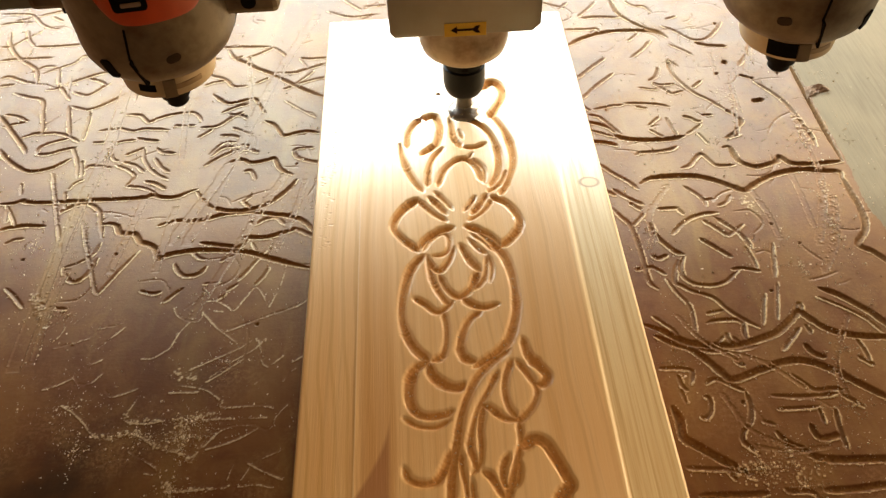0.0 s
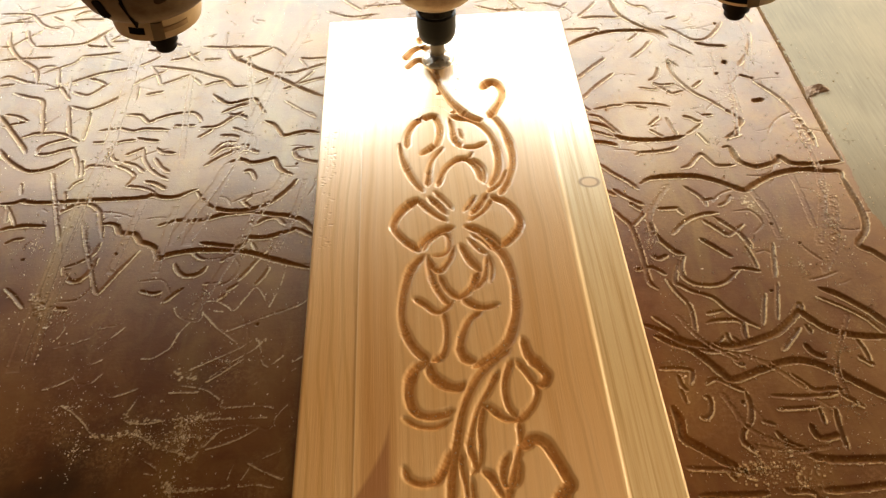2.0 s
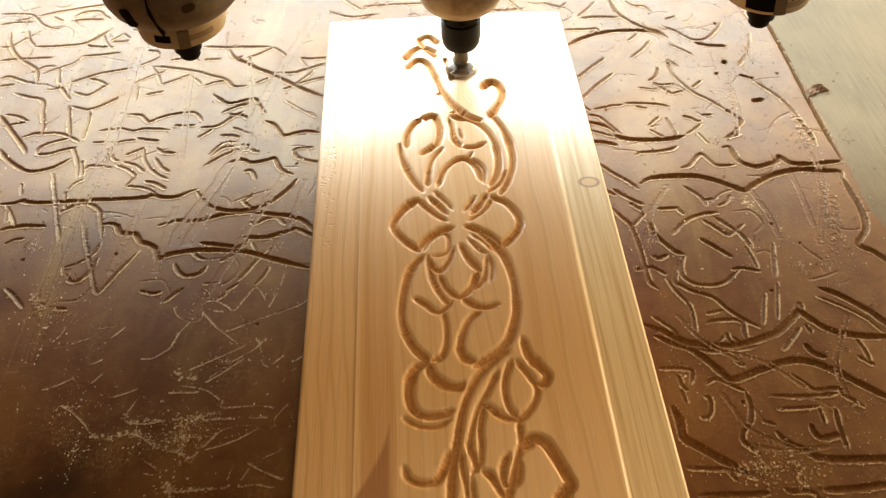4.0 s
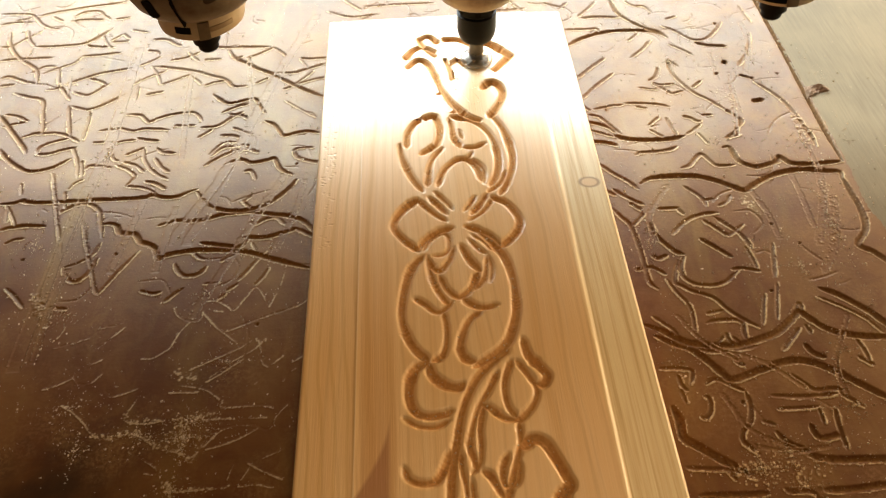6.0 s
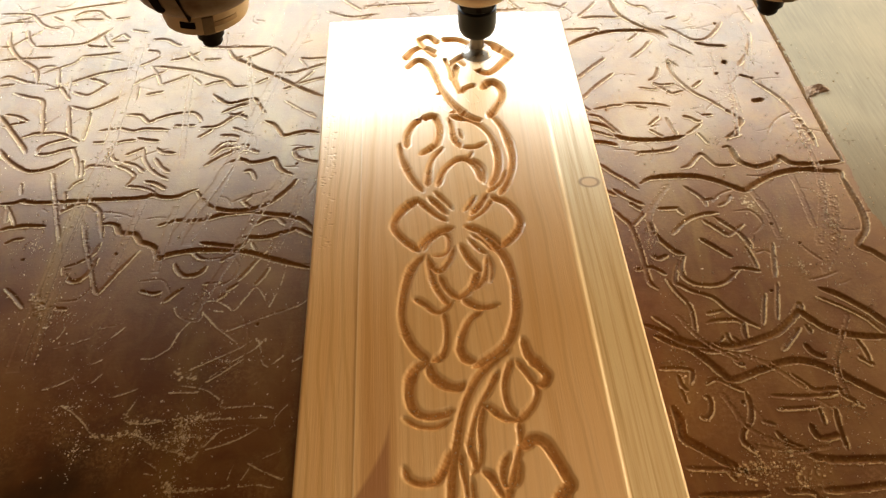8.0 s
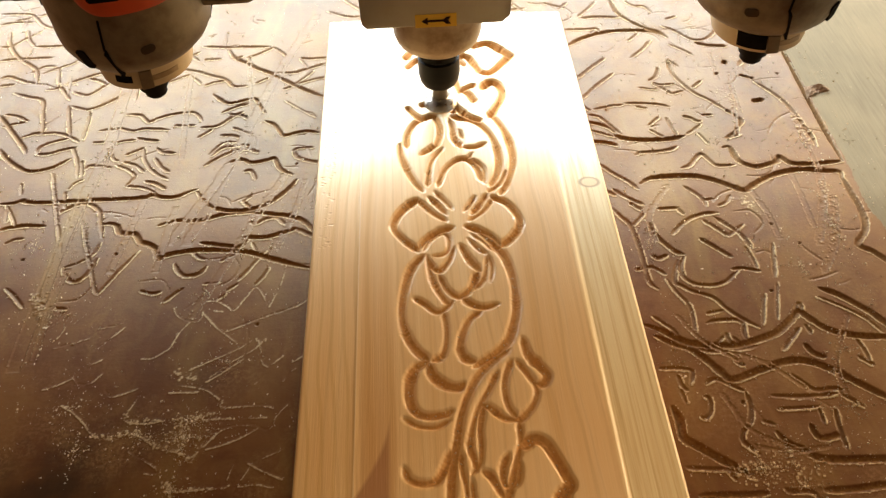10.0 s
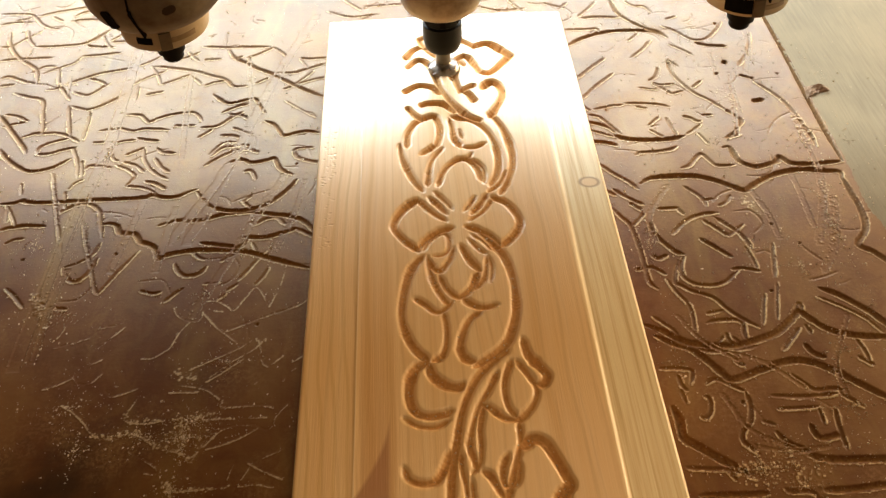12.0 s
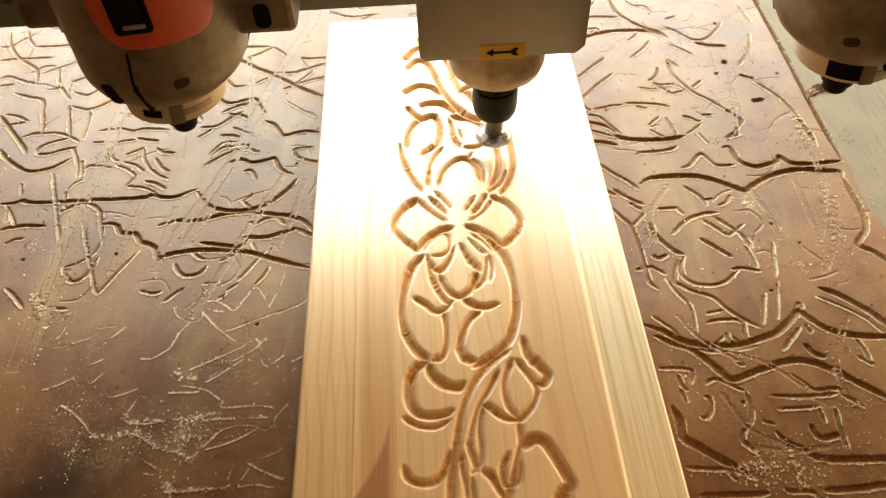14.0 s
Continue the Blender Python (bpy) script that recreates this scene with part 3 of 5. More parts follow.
score(2.2, (-278, -163.7), (-268.1, -159.9), (-260, -152.8), (-257.3, -142.6))
score(2.4, (-273.8, -125.1), (-265.4, -147.2), (-255.7, -173.3), (-249.6, -187.3), (-246.4, -184.6), (-238.4, -169.7), (-228.3, -152.7))
score(2.2, (-219.8, -188.1), (-210.9, -191.1), (-205.4, -190.1))
score(2.4, (-201.9, -198.8), (-197.2, -193.5), (-190.6, -187.9))
score(2, (-240.4, -217.1), (-233.4, -215.9), (-226.5, -214.2))
score(1.8, (-235.8, -228.7), (-229.8, -223.5), (-223.9, -217.4))
score(1.6, (-266.1, -223.1), (-264.4, -218.9), (-263, -214.6))
score(1.8, (-265.9, -230.3), (-254.3, -226.9), (-244.3, -223.8))
score(2.2, (-207.9, -242), (-200.9, -241.7), (-194.6, -237.6), (-191.6, -234.8), (-188.7, -226.5), (-186.6, -222.3), (-180.7, -214))
score(1.8, (-247.5, -252.6), (-242.7, -257.7), (-235.9, -257.3), (-230.4, -251.4))
score(1.4, (-242.3, -245.7), (-232.9, -241))
score(1.6, (-264.4, -260.1), (-256.6, -257.5), (-248, -253.3))
score(1.8, (-225.3, -262.8), (-221.4, -267.7), (-214.8, -266.6), (-205.9, -263.3))
score(2.4, (-193.5, -204), (-190.5, -210.1), (-184.2, -214.6), (-176.7, -215.6), (-174.7, -209.9))
score(2.4, (-187.4, -206.7), (-182.7, -201.6), (-175.5, -199.8), (-166, -200.5), (-157.9, -205.7), (-153.8, -208.3), (-147.6, -198.2), (-142, -190.6), (-136.6, -195.7), (-131.8, -206.3))
score(2, (-131.6, -207.7), (-128.7, -199.6), (-125.2, -188), (-123.4, -173.5))
score(2, (-166.8, -208.2), (-161.1, -209.1))
score(2.8, (-158.9, -225.7), (-146.8, -220.9), (-132.7, -215.3), (-114.8, -208.9), (-105.9, -203.6))
score(2, (-161.5, -192.4), (-154.6, -187.3))
score(1.8, (-177.7, -185.5), (-166.3, -184.9))
score(1.6, (-174.1, -209.1), (-163, -221.9), (-154.8, -229), (-146.7, -235.9))
score(2, (-176.1, -252.4), (-171.3, -249.9), (-161.5, -245.3), (-151.5, -240.6), (-144.8, -236.9), (-138.3, -231.5))
score(2, (-163, -258.5), (-150.5, -248.1), (-139.1, -240.7), (-131, -232.8))
score(1.6, (-164.3, -261.6), (-153.3, -254), (-143.7, -246.6))
score(1.8, (-134.6, -265.2), (-130, -259.6))
score(1.6, (-125.6, -251.9), (-119.1, -246.3))
score(1.8, (-117.5, -264.4), (-114.5, -258.7), (-110.6, -255.8))
score(1.8, (-112.4, -250.8), (-106.7, -247.1))
score(1.4, (-136.4, -232.4), (-131.1, -249.5), (-127.1, -253.8))
score(1.6, (-166.2, -199.1), (-161.2, -194.8))
score(1.8, (-249.2, -271.8), (-241.1, -276.9), (-232.3, -284.8), (-227.6, -290.6), (-221.7, -294.5))
score(2, (-203.3, -264.3), (-206.5, -273.6), (-209.3, -280.9), (-206.2, -285.5), (-195.3, -287), (-187.2, -286.1))
score(2, (-185.6, -267.5), (-175.3, -267.8), (-168.5, -267.9))
score(2.2, (-181.3, -262.7), (-170.7, -264.6), (-161.6, -268), (-153.9, -274.2), (-151.5, -279.3), (-136.4, -279.6), (-126.2, -280.3), (-121, -282.1))
score(1.6, (-157.1, -287), (-145.5, -287.1))
score(1.6, (-138.8, -287.5), (-124.8, -287.8))
score(2.2, (-159.5, -304), (-152.6, -295.6), (-144.8, -292.6), (-133.3, -292.3), (-124.7, -295.7), (-121.5, -294.1), (-120.4, -288.8), (-117.4, -284.6), (-113.4, -280.4))
score(1.6, (-157.6, -305.8), (-146.7, -303.1), (-137.4, -299.1), (-129.7, -294.7))
score(2.4, (-225.3, -293.2), (-216.6, -295.2), (-208.9, -292.9), (-196.9, -295.1), (-187.4, -302.1), (-178.7, -305.1), (-171.2, -307.3), (-166.2, -312.8), (-162.9, -307.2))
score(1.8, (-202.1, -304.6), (-194, -309.2), (-184.9, -314.9), (-183.2, -318.7), (-190.6, -318.2))
score(1.6, (-143.7, -325.2), (-141.6, -317.1), (-139, -312.9))
score(1.6, (-135.8, -325.7), (-133.2, -320.9), (-129.1, -315.5), (-113.7, -308.7))
score(1.6, (-132.2, -316), (-122.1, -321.7), (-112.2, -326.6))
score(2, (-136.3, -328.9), (-126.1, -328.6), (-118, -330.7))
score(2, (-171.1, -329.9), (-158.7, -329.4), (-143.2, -329.1))
score(1.8, (-176.1, -323.1), (-172.6, -333.6))
score(2.6, (108, 117), (117.7, 127.5))
score(2.6, (124.3, 103.2), (136.1, 116), (144.4, 126.7))
score(3, (127.1, 101), (144, 101.2), (161.8, 98.5))
score(3.2, (158.7, 128.1), (161.2, 108.8), (166.7, 97.1), (177, 84.3), (185.7, 77.1), (192.4, 72.9), (198, 64.5))
score(2.8, (108.2, 83.9), (130.2, 82.6), (137.9, 82.7), (140.5, 77.2))
score(4, (108.6, 60.3), (122.7, 69.3), (139.2, 75.5), (154.9, 77.5), (170.2, 76.9), (185.1, 74.5), (194.1, 69.3), (197.8, 63.7))
score(2.2, (161.8, 61.2), (173.1, 71.3))
score(2.6, (159, 36.3), (171.4, 47.5), (181.8, 60.1))
score(2.6, (172.5, 124.8), (178.8, 116.5), (188.8, 113.5), (194, 101.7))
score(2.8, (203.6, 91.6), (213.4, 95.2))
score(2.8, (197, 81.4), (207.6, 72.3), (215.1, 62), (221.4, 57.1), (231.9, 58.6), (242.5, 68.9), (251.2, 81.4))
score(2.6, (196.8, 53.5), (205.7, 45.1), (213.3, 36))
score(3.4, (220.3, 52.9), (229.2, 48.7), (245.7, 45.4))
score(2.8, (108, 11.7), (122.6, 26), (137.2, 38.4))
score(2.8, (108.3, -14.7), (122.9, 1.1), (140.2, 16.5))
score(3, (189.6, 30.1), (189.9, 11.8), (195.4, -4.1), (201.8, -15.9), (210.8, -25.5), (220.6, -39.2))
score(3, (167.8, 3.8), (174.9, 9.3), (180, 20.6))
score(2.4, (170.6, 1.3), (176.9, -2.4), (188.9, -2))
score(2.8, (170.2, -0.2), (177.8, -8.5), (183.1, -15.6))
score(2.4, (183.2, -14.9), (193.5, -11.4))
score(2.6, (201.4, -8.4), (210.8, -0.2))
score(2, (157.4, -4.4), (173, -8.8))
score(2.6, (115.1, -29.1), (124.7, -27.1), (131.9, -25.6), (140.2, -25.6))
score(2.8, (141.6, -23.6), (157.5, -25), (168.5, -27.4), (176.9, -31.1))
score(2.4, (149.8, -28.6), (158.4, -31.5))
score(2.6, (106.8, -23.3), (112.5, -30.3))
score(2.4, (192.3, 29.1), (197, 20.6))
score(2.8, (271.4, 63.4), (265.6, 45.1), (257.2, 29.4), (246.7, 15.9))
score(3.4, (245.5, 4.3), (251.6, 0.6))
score(3, (254.3, -5.7), (262.2, -17.7), (269.2, -31.5), (272.8, -47.4), (274.5, -61.3), (276.3, -74.8), (275.9, -87.7))
score(4.4, (245.6, -30.1), (253.9, -28.7))
score(2.2, (274.5, 106.7), (275.4, 92.6), (277.8, 78.7))
score(2.8, (109.4, -34.9), (117.9, -38.5), (124.9, -49.5), (131.6, -60.8))
score(3.2, (107.8, -43.8), (116.3, -47.3), (124.2, -52.8), (127.6, -58.5))
score(4.2, (126.1, -61.7), (134.9, -66.4), (152, -69.2), (167.5, -69.2), (179.1, -67))
score(3.4, (106, -66.5), (118.7, -69.6), (125.5, -73.4))
score(2.4, (106.2, -53.2), (116.5, -58.2), (124.5, -62.9))
score(3, (137.4, -85.3), (142.4, -82.6), (155.5, -82.4), (164.5, -81.3), (170.8, -78.6))
score(2.6, (155, -52.1), (164.8, -43.3))
score(2.4, (154.7, -57.5), (163.6, -66.9))
score(2.4, (170.6, -43.9), (172.6, -57.7), (174.1, -65.9))
score(3, (184.3, -43.7), (189.2, -45.5), (194.6, -50.8), (197.2, -49.7))
score(2.4, (181.8, -65.2), (190.1, -59.3), (195.9, -54.4))
score(2.6, (199.7, -43.7), (207.9, -43.7))
score(2.2, (191, -64), (196.1, -77.6))
score(3, (107.9, -92.2), (116.5, -103.3), (125.3, -111.9), (131.7, -121.2))
score(3, (167.8, -102.2), (174.9, -99.7), (182.2, -91.7), (187.4, -88.3), (191.2, -94.9), (195.8, -101.5), (208.5, -102))
score(4.4, (135, -115.6), (142.4, -110.9), (159.5, -110), (176, -111.3), (187.4, -115.9), (198, -122.6), (207.8, -128.7), (213.9, -125.1), (226.9, -117.4), (241.1, -112.6), (256.6, -110.9), (272.5, -113.4), (282.3, -115.4), (281.8, -122))
score(3.2, (226.6, -46.8), (228.5, -53.8), (223.4, -60.2), (219.2, -66.5), (211.2, -71.1))
score(3, (210.8, -72.4), (223.2, -68.2))
score(3.4, (220.6, -39.2), (226.6, -46.8))
score(4, (205.7, -82.3), (210.2, -82), (211.3, -88.5), (213.1, -98), (222.5, -105), (231.3, -103.9), (241.1, -100.4), (244.8, -95.8), (249, -102.3), (254.6, -104.6), (267, -105.7), (275.7, -105.2), (288.8, -104.5))
score(2.8, (106.8, -120.3), (114, -126.1))
score(3, (113.2, -119.7), (121.7, -129), (132.2, -137.2))
score(2.8, (165.1, -121.1), (173, -130.4), (175.5, -136.3), (176, -141.9))
score(2.6, (173.5, -136.1), (182.8, -135.2))
score(2.4, (183.9, -142.5), (191, -139.2), (196, -132.3))
score(4, (281.8, -122), (282.2, -136.5), (282.6, -150.6), (281.1, -164), (276.8, -174.2), (267.8, -184.8), (275.2, -191.9), (280.7, -199.7), (285.7, -207.4))
score(3, (109.3, -139.3), (113.7, -147.9), (118.2, -155.3), (119.6, -167), (120.1, -182.3), (119.9, -197.1), (120.3, -206.6), (124.6, -212.6))
score(2.8, (122.5, -134.8), (129.1, -142))
score(2.4, (119.9, -156.5), (130.4, -145.4))
score(3, (141.4, -141.9), (155.6, -141.9))
score(3, (145.4, -166.4), (153.5, -158.1), (163.1, -151.9), (174, -148.9), (182.1, -149))
score(3.4, (132.3, -154.8), (133.8, -165.5), (137.7, -173.6), (143.5, -181.7), (148.6, -184.6))
score(3, (170.3, -155.1), (176.3, -162), (183.6, -171))
score(3.2, (163.6, -172), (171.2, -179.8), (180, -189.5))
score(3, (178.9, -153.1), (184.8, -160), (190.6, -167.4), (194, -175.4), (195.4, -183.2))
score(2.4, (183.6, -171), (191.4, -164.8), (196.5, -161))
score(3, (127.5, -183.9), (130.6, -187.1), (137, -184.6))
score(2.6, (155.3, -143), (157.9, -148.7))
score(2.8, (113.4, -195.6), (123.3, -193.9), (128.3, -196.7), (132.2, -200.9))
score(2.8, (143.6, -189.1), (139.3, -198.5), (136.9, -207.9), (140, -210.5), (146.1, -215.6), (154.3, -219.4), (159, -222.5), (164, -230.5), (170.6, -238.4), (180.5, -246.9))
score(2.6, (148, -187), (144.2, -194.1), (143.6, -203.7), (149.5, -209.8), (160.1, -212), (170.2, -209.5), (180.1, -201.7))
score(2.8, (176.8, -200), (184.5, -199.6), (194.9, -202.8))
score(2.2, (193.8, -200.3), (193.1, -190.5), (191.7, -180.4))
score(2.2, (132, -205.2), (136.4, -217.1), (140.1, -224.2), (141.4, -233.2), (138.8, -252.3))
score(2.2, (115.9, -233.5), (120.3, -238.2), (126, -244.2), (128.6, -250.7))
score(2.6, (148.3, -241.1), (155.9, -239.5), (166.6, -239.9), (170.9, -243.2), (169.4, -250.3), (170.3, -256.7))
score(2.2, (151, -256.5), (156, -251.5))
score(2.4, (158.3, -249.5), (158.7, -256.7))
score(2.4, (161.6, -252.7), (166.2, -258.4))
score(4.2, (109.2, -239.6), (118.7, -244.5), (127.7, -251.5), (135.5, -255.4), (150.5, -258.1), (164.5, -258.3), (177.8, -255.1), (189.8, -251), (201.8, -242), (208.7, -236), (212.8, -241.5), (220.4, -249.8), (229.2, -254.7), (242.1, -257.7), (254.9, -259), (265.6, -260.2))
score(4.2, (114.3, -248.4), (123.4, -254.5), (132.8, -258.9), (140.9, -267.6), (147, -276.3), (152.1, -282.1), (163.1, -279.4), (170.8, -276.8), (184, -273), (194.8, -271.8), (204.3, -274.1), (215.3, -281.1), (225.4, -289.5), (235.4, -297.7), (245.1, -305.7))
score(2.4, (137.8, -259.7), (145.9, -261.9), (159.9, -262.1), (174.5, -259.9))
score(2.6, (158.2, -264), (158.5, -270), (162.7, -273.1))
score(2.4, (110.6, -271.4), (122.4, -272.2), (129.5, -273.9), (129.5, -277.8), (127, -283.4))
score(2.4, (121.1, -277.2), (121.7, -284.2), (124.5, -287.8))
score(2.4, (135.6, -284), (142.2, -281), (149.5, -285), (157.3, -290.4))
score(2.2, (150.3, -233.9), (161.7, -232.1))
score(2, (191.4, -221.3), (182.9, -245))
score(2, (202.8, -212.9), (193.1, -241.4))
score(2.4, (210.7, -179.3), (206.5, -194), (203.2, -208.2))
score(4, (228.3, -219.4), (237.4, -224.7), (245.4, -232.1), (253, -240.1), (259.1, -249.2), (264.4, -255.1))
score(2, (224, -226), (234.3, -232.6), (247.7, -244.1), (254.9, -256.5))
score(2.4, (202.6, -239.9), (210.7, -230.4), (211.1, -236.2))
score(2.4, (209.1, -246.9), (210.3, -253.3))
score(3.4, (203.8, -261.1), (206.8, -267.5), (212.5, -270.7))
score(2.6, (188.8, -264.1), (196.7, -256.5), (204.8, -248.7))
score(2.2, (236.1, -259.3), (237.9, -267.7), (238, -275.7))
score(2.6, (232.6, -272.1), (238.9, -277.7))
score(2.6, (132.4, -292.1), (135.3, -293.4), (134.3, -300.7), (130.2, -305.8), (127.2, -304.9))
score(2.8, (157.7, -291.2), (157.4, -300.4), (154.6, -309.3), (148.4, -315.9), (146.8, -320.9), (148.9, -324.5), (153.5, -329.8))
score(2, (172.1, -302.9), (183.6, -303), (196.8, -303.1))
score(2.2, (161.7, -309.7), (167.9, -312.6))
score(2.8, (188.2, -280.8), (194, -288.1), (199.2, -292.2), (212.5, -292.4), (214.1, -297), (222.4, -304.9))
score(3.4, (187.8, -314), (188.7, -320.3), (192.6, -322.6), (203, -320.6))
score(2.6, (171.8, -294.1), (189.5, -296), (209.6, -295.6))
score(2.6, (205.1, -305.5), (203.2, -316.1), (202.6, -329.7))
score(3.8, (167.3, -317.1), (171.2, -324.3), (177.8, -328.1), (185.3, -333.6), (197, -335.7), (215.6, -336.3), (227.8, -337.1))
score(4.6, (112.7, -297.4), (114.6, -306.5), (114.2, -317), (120.7, -322.6), (129.8, -329.9), (140.2, -337.2), (145.8, -339.2))
score(2.4, (111.2, -334.6), (124.8, -336.2), (136.9, -337.6), (147.5, -343.5))
score(3.2, (114.6, -350.8), (120.7, -350.9), (135.7, -351.5), (151, -351.6))
score(2.6, (160.8, -349.7), (163.3, -351.4), (173.7, -352.1), (176.8, -356))
score(3.4, (181.4, -352), (196.5, -352.3), (214.9, -351), (221.8, -350.5))
score(2.2, (133.6, -338.4), (136.7, -343.4))
score(2, (196.1, -304.9), (196, -313.8))
score(2.2, (120.4, -286.8), (121.3, -296.1))
score(2.6, (109.7, 83.8), (137.9, 82.8))
score(2.6, (-108.8, 136.0), (-86.9, 124.3), (-60.3, 126.4))
score(2.6, (-76.6, 140.5), (-44.1, 141.1), (-6.2, 140.1))
score(2.6, (-93.2, 154.0), (-76.5, 134.7))
score(2.6, (31.0, 131.5), (51.6, 121.8), (78.3, 121.9))
score(2.4, (64.0, 137.9), (77.2, 112.6))
score(2.6, (95.4, 129.8), (115.1, 118.2))
scrape(9, (-278.9, 89.1), (-276.4, 9.0), (-275.8, -53.3), (-280.4, -96.1), (-283.7, -145.8), (-286.3, -204.0), (-287.1, -242.5))
scrape(7, (-119.1, 127.6), (-144.6, 51.2), (-162.0, -15.7), (-173.8, -68.4), (-184.3, -115.5), (-195.5, -147.4))
scrape(4, (-179.5, -74.2), (-192.7, -114.8), (-207.7, -146.5))
scrape(4, (-274.0, -167.0), (-277.6, -195.5), (-275.8, -239.2))
scrape(5, (268.2, -141.0), (255.8, -177.7), (237.2, -206.0))
scrape(4, (268.8, 79.6), (265.6, 45.2), (250.9, 6.1))
scrape(5, (-130.8, -84.5), (-149.5, -129.5), (-164.5, -170.4), (-181.0, -211.7))
scrape(6, (-171.0, -55.8), (-183.5, -92.2), (-196.0, -120.2), (-207.7, -146.5))
scrape(5, (-209.5, -113.5), (-211.7, -146.2), (-212.8, -171.6))
scrape(5, (-234.6, -102.8), (-239.3, -138.7), (-244.3, -169.2))
scrape(6, (-281.6, -107.6), (-283.7, -145.8), (-284.2, -185.6))
scrape(3, (-311.2, -69.4), (-302.9, -94.3), (-293.1, -123.6))
scrape(3, (-273.0, -125.2), (-267.6, -141.8), (-260.2, -163.0))
scrape(4, (-223.8, 50.5), (-219.7, -3.4), (-214.0, -58.6))
scrape(3, (-175.6, 62.3), (-170.4, 29.7), (-165.1, -4.7))
scrape(4, (-115.2, -91.9), (-121.1, -126.2), (-130.6, -157.7))
scrape(4, (-91.6, -35.9), (-98.6, -81.0), (-107.0, -121.8))
scrape(5, (267.5, -117.8), (258.9, -145.9), (242.5, -181.8))
scrape(4, (246.3, -116.0), (246.3, -139.2), (244.4, -166.4))
scrape(4, (212.1, -130.7), (217.0, -153.5), (217.7, -174.7))
scrape(3, (236.9, 7.4), (232.7, -22.4), (230.8, -43.6))
scrape(3, (228.2, 36.3), (226.4, 17.8), (225.4, 0.8))
scrape(3, (230.1, -7.3), (227.5, -36.3), (220.4, -69.9))
scrape(3, (270.6, -47.2), (269.5, -87.1), (268.9, -111.9))
scrape(4, (152.8, -120.0), (134.1, -146.8), (132.0, -173.1))
scrape(3, (149.6, -261.3), (174.3, -271.2), (194.3, -291.9))
scrape(3, (144.0, -292.1), (153.6, -314.5), (177.2, -329.7))
scrape(3, (237.6, -242.5), (218.0, -274.3), (215.7, -297.1))
scrape(3, (153.5, -324.8), (171.1, -329.3), (193.9, -327.5))
scrape(3, (132.0, -234.7), (141.6, -252.5), (160.8, -270.2))
drift(1.6, 240, (-225.3, -293.2), (-216.6, -295.2), (-208.9, -292.9), (-196.9, -295.1), (-187.4, -302.1), (-178.7, -305.1), (-171.2, -307.3), (-166.2, -312.8), (-162.9, -307.2), (-161.1, -302.1))
drift(3.5, 120, (-178.6, -287.8), (-167.2, -286.3), (-160.7, -285.3), (-150.3, -288.6))
drift(4.5, 110, (-177.5, -294), (-166.9, -298.2), (-157.4, -296.4))
drift(1.5, 50, (-178.6, -322.9), (-172.7, -333))
drift(1.5, 60, (-168.1, -329.4), (-143, -330.1))
drift(1.4, 50, (-209.3, -280.9), (-206.2, -285.5), (-187.2, -286.1))
drift(3, 120, (136.9, -337.6), (147.5, -343.5), (165.4, -345.3), (180.5, -346.3))
drift(5, 140, (157, -333.4), (167.6, -339), (180.4, -338.2))
drift(1.6, 70, (141.2, -334), (153.2, -335.4), (156.9, -343.1))
drift(2.5, 60, (-184.6, -253.8), (-169.9, -258.8))
drift(3.5, 90, (264.5, -123.5), (266.2, -140.9), (257.8, -167.5), (248.2, -187.3))
drift(3, 60, (202.4, -135.6), (209.1, -152.8))
drift(2, 60, (-292, -185), (-282.5, -204.2))
drift(2.5, 60, (271.6, -50.8), (271.5, -93.6))
drift(3, 90, (311.8, -57.8), (304.1, -108.8), (297.8, -143.4))
drift(2.5, 60, (-384.6, 126), (-310.9, 127.9))
drift(2, 60, (-341, 45.4), (-320.9, 43.5))
drift(2.5, 50, (-181.7, -41.6), (-162, -56.5))
drift(2, 40, (218.6, -6.2), (229.4, -32.9))
pit(4, (251.2, -29.9))
pit(4.5, (237.7, 23.2))
pit(2.4, (245.7, 80.1))
pit(2, (276.5, 3.7))
pit(2.6, (253.7, -0.3))
pit(2.6, (226.6, 8.4))
pit(2, (216.1, -162.0))
pit(1.8, (229.3, -180.8))
pit(1.8, (196.9, -219.4))
pit(1.6, (-123.0, -72.7))
pit(2, (-243.9, -154.1))
pit(2, (-309.0, -154.2))
pit(1.8, (-137.6, -221.5))
pit(1.8, (154.1, -297.3))


def idle_scores(count, x0, x1, y0, y1, widths, lengths):
    """Short old cuts that nobody could tell one by one."""
    for _ in range(count):
        x, y = x0 + (x1 - x0) * rng.random(), y0 + (y1 - y0) * rng.random()
        a = rng.choice([0.0, 0.15, -0.2, 0.8, 2.3, 1.57, 0.5]) + 0.2 * rng.standard_normal()
        pts, bend = [(x, y)], 0.5 * rng.standard_normal()
        seg = lengths[0] + (lengths[1] - lengths[0]) * rng.random()
        for _ in range(rng.integers(1, 4)):
            x, y = x + seg * math.cos(a), y + seg * math.sin(a)
            pts.append((x, y))
            a += bend
        w = widths[0] + (widths[1] - widths[0]) * rng.random()
        score(w, *pts, depth=0.24 * w)


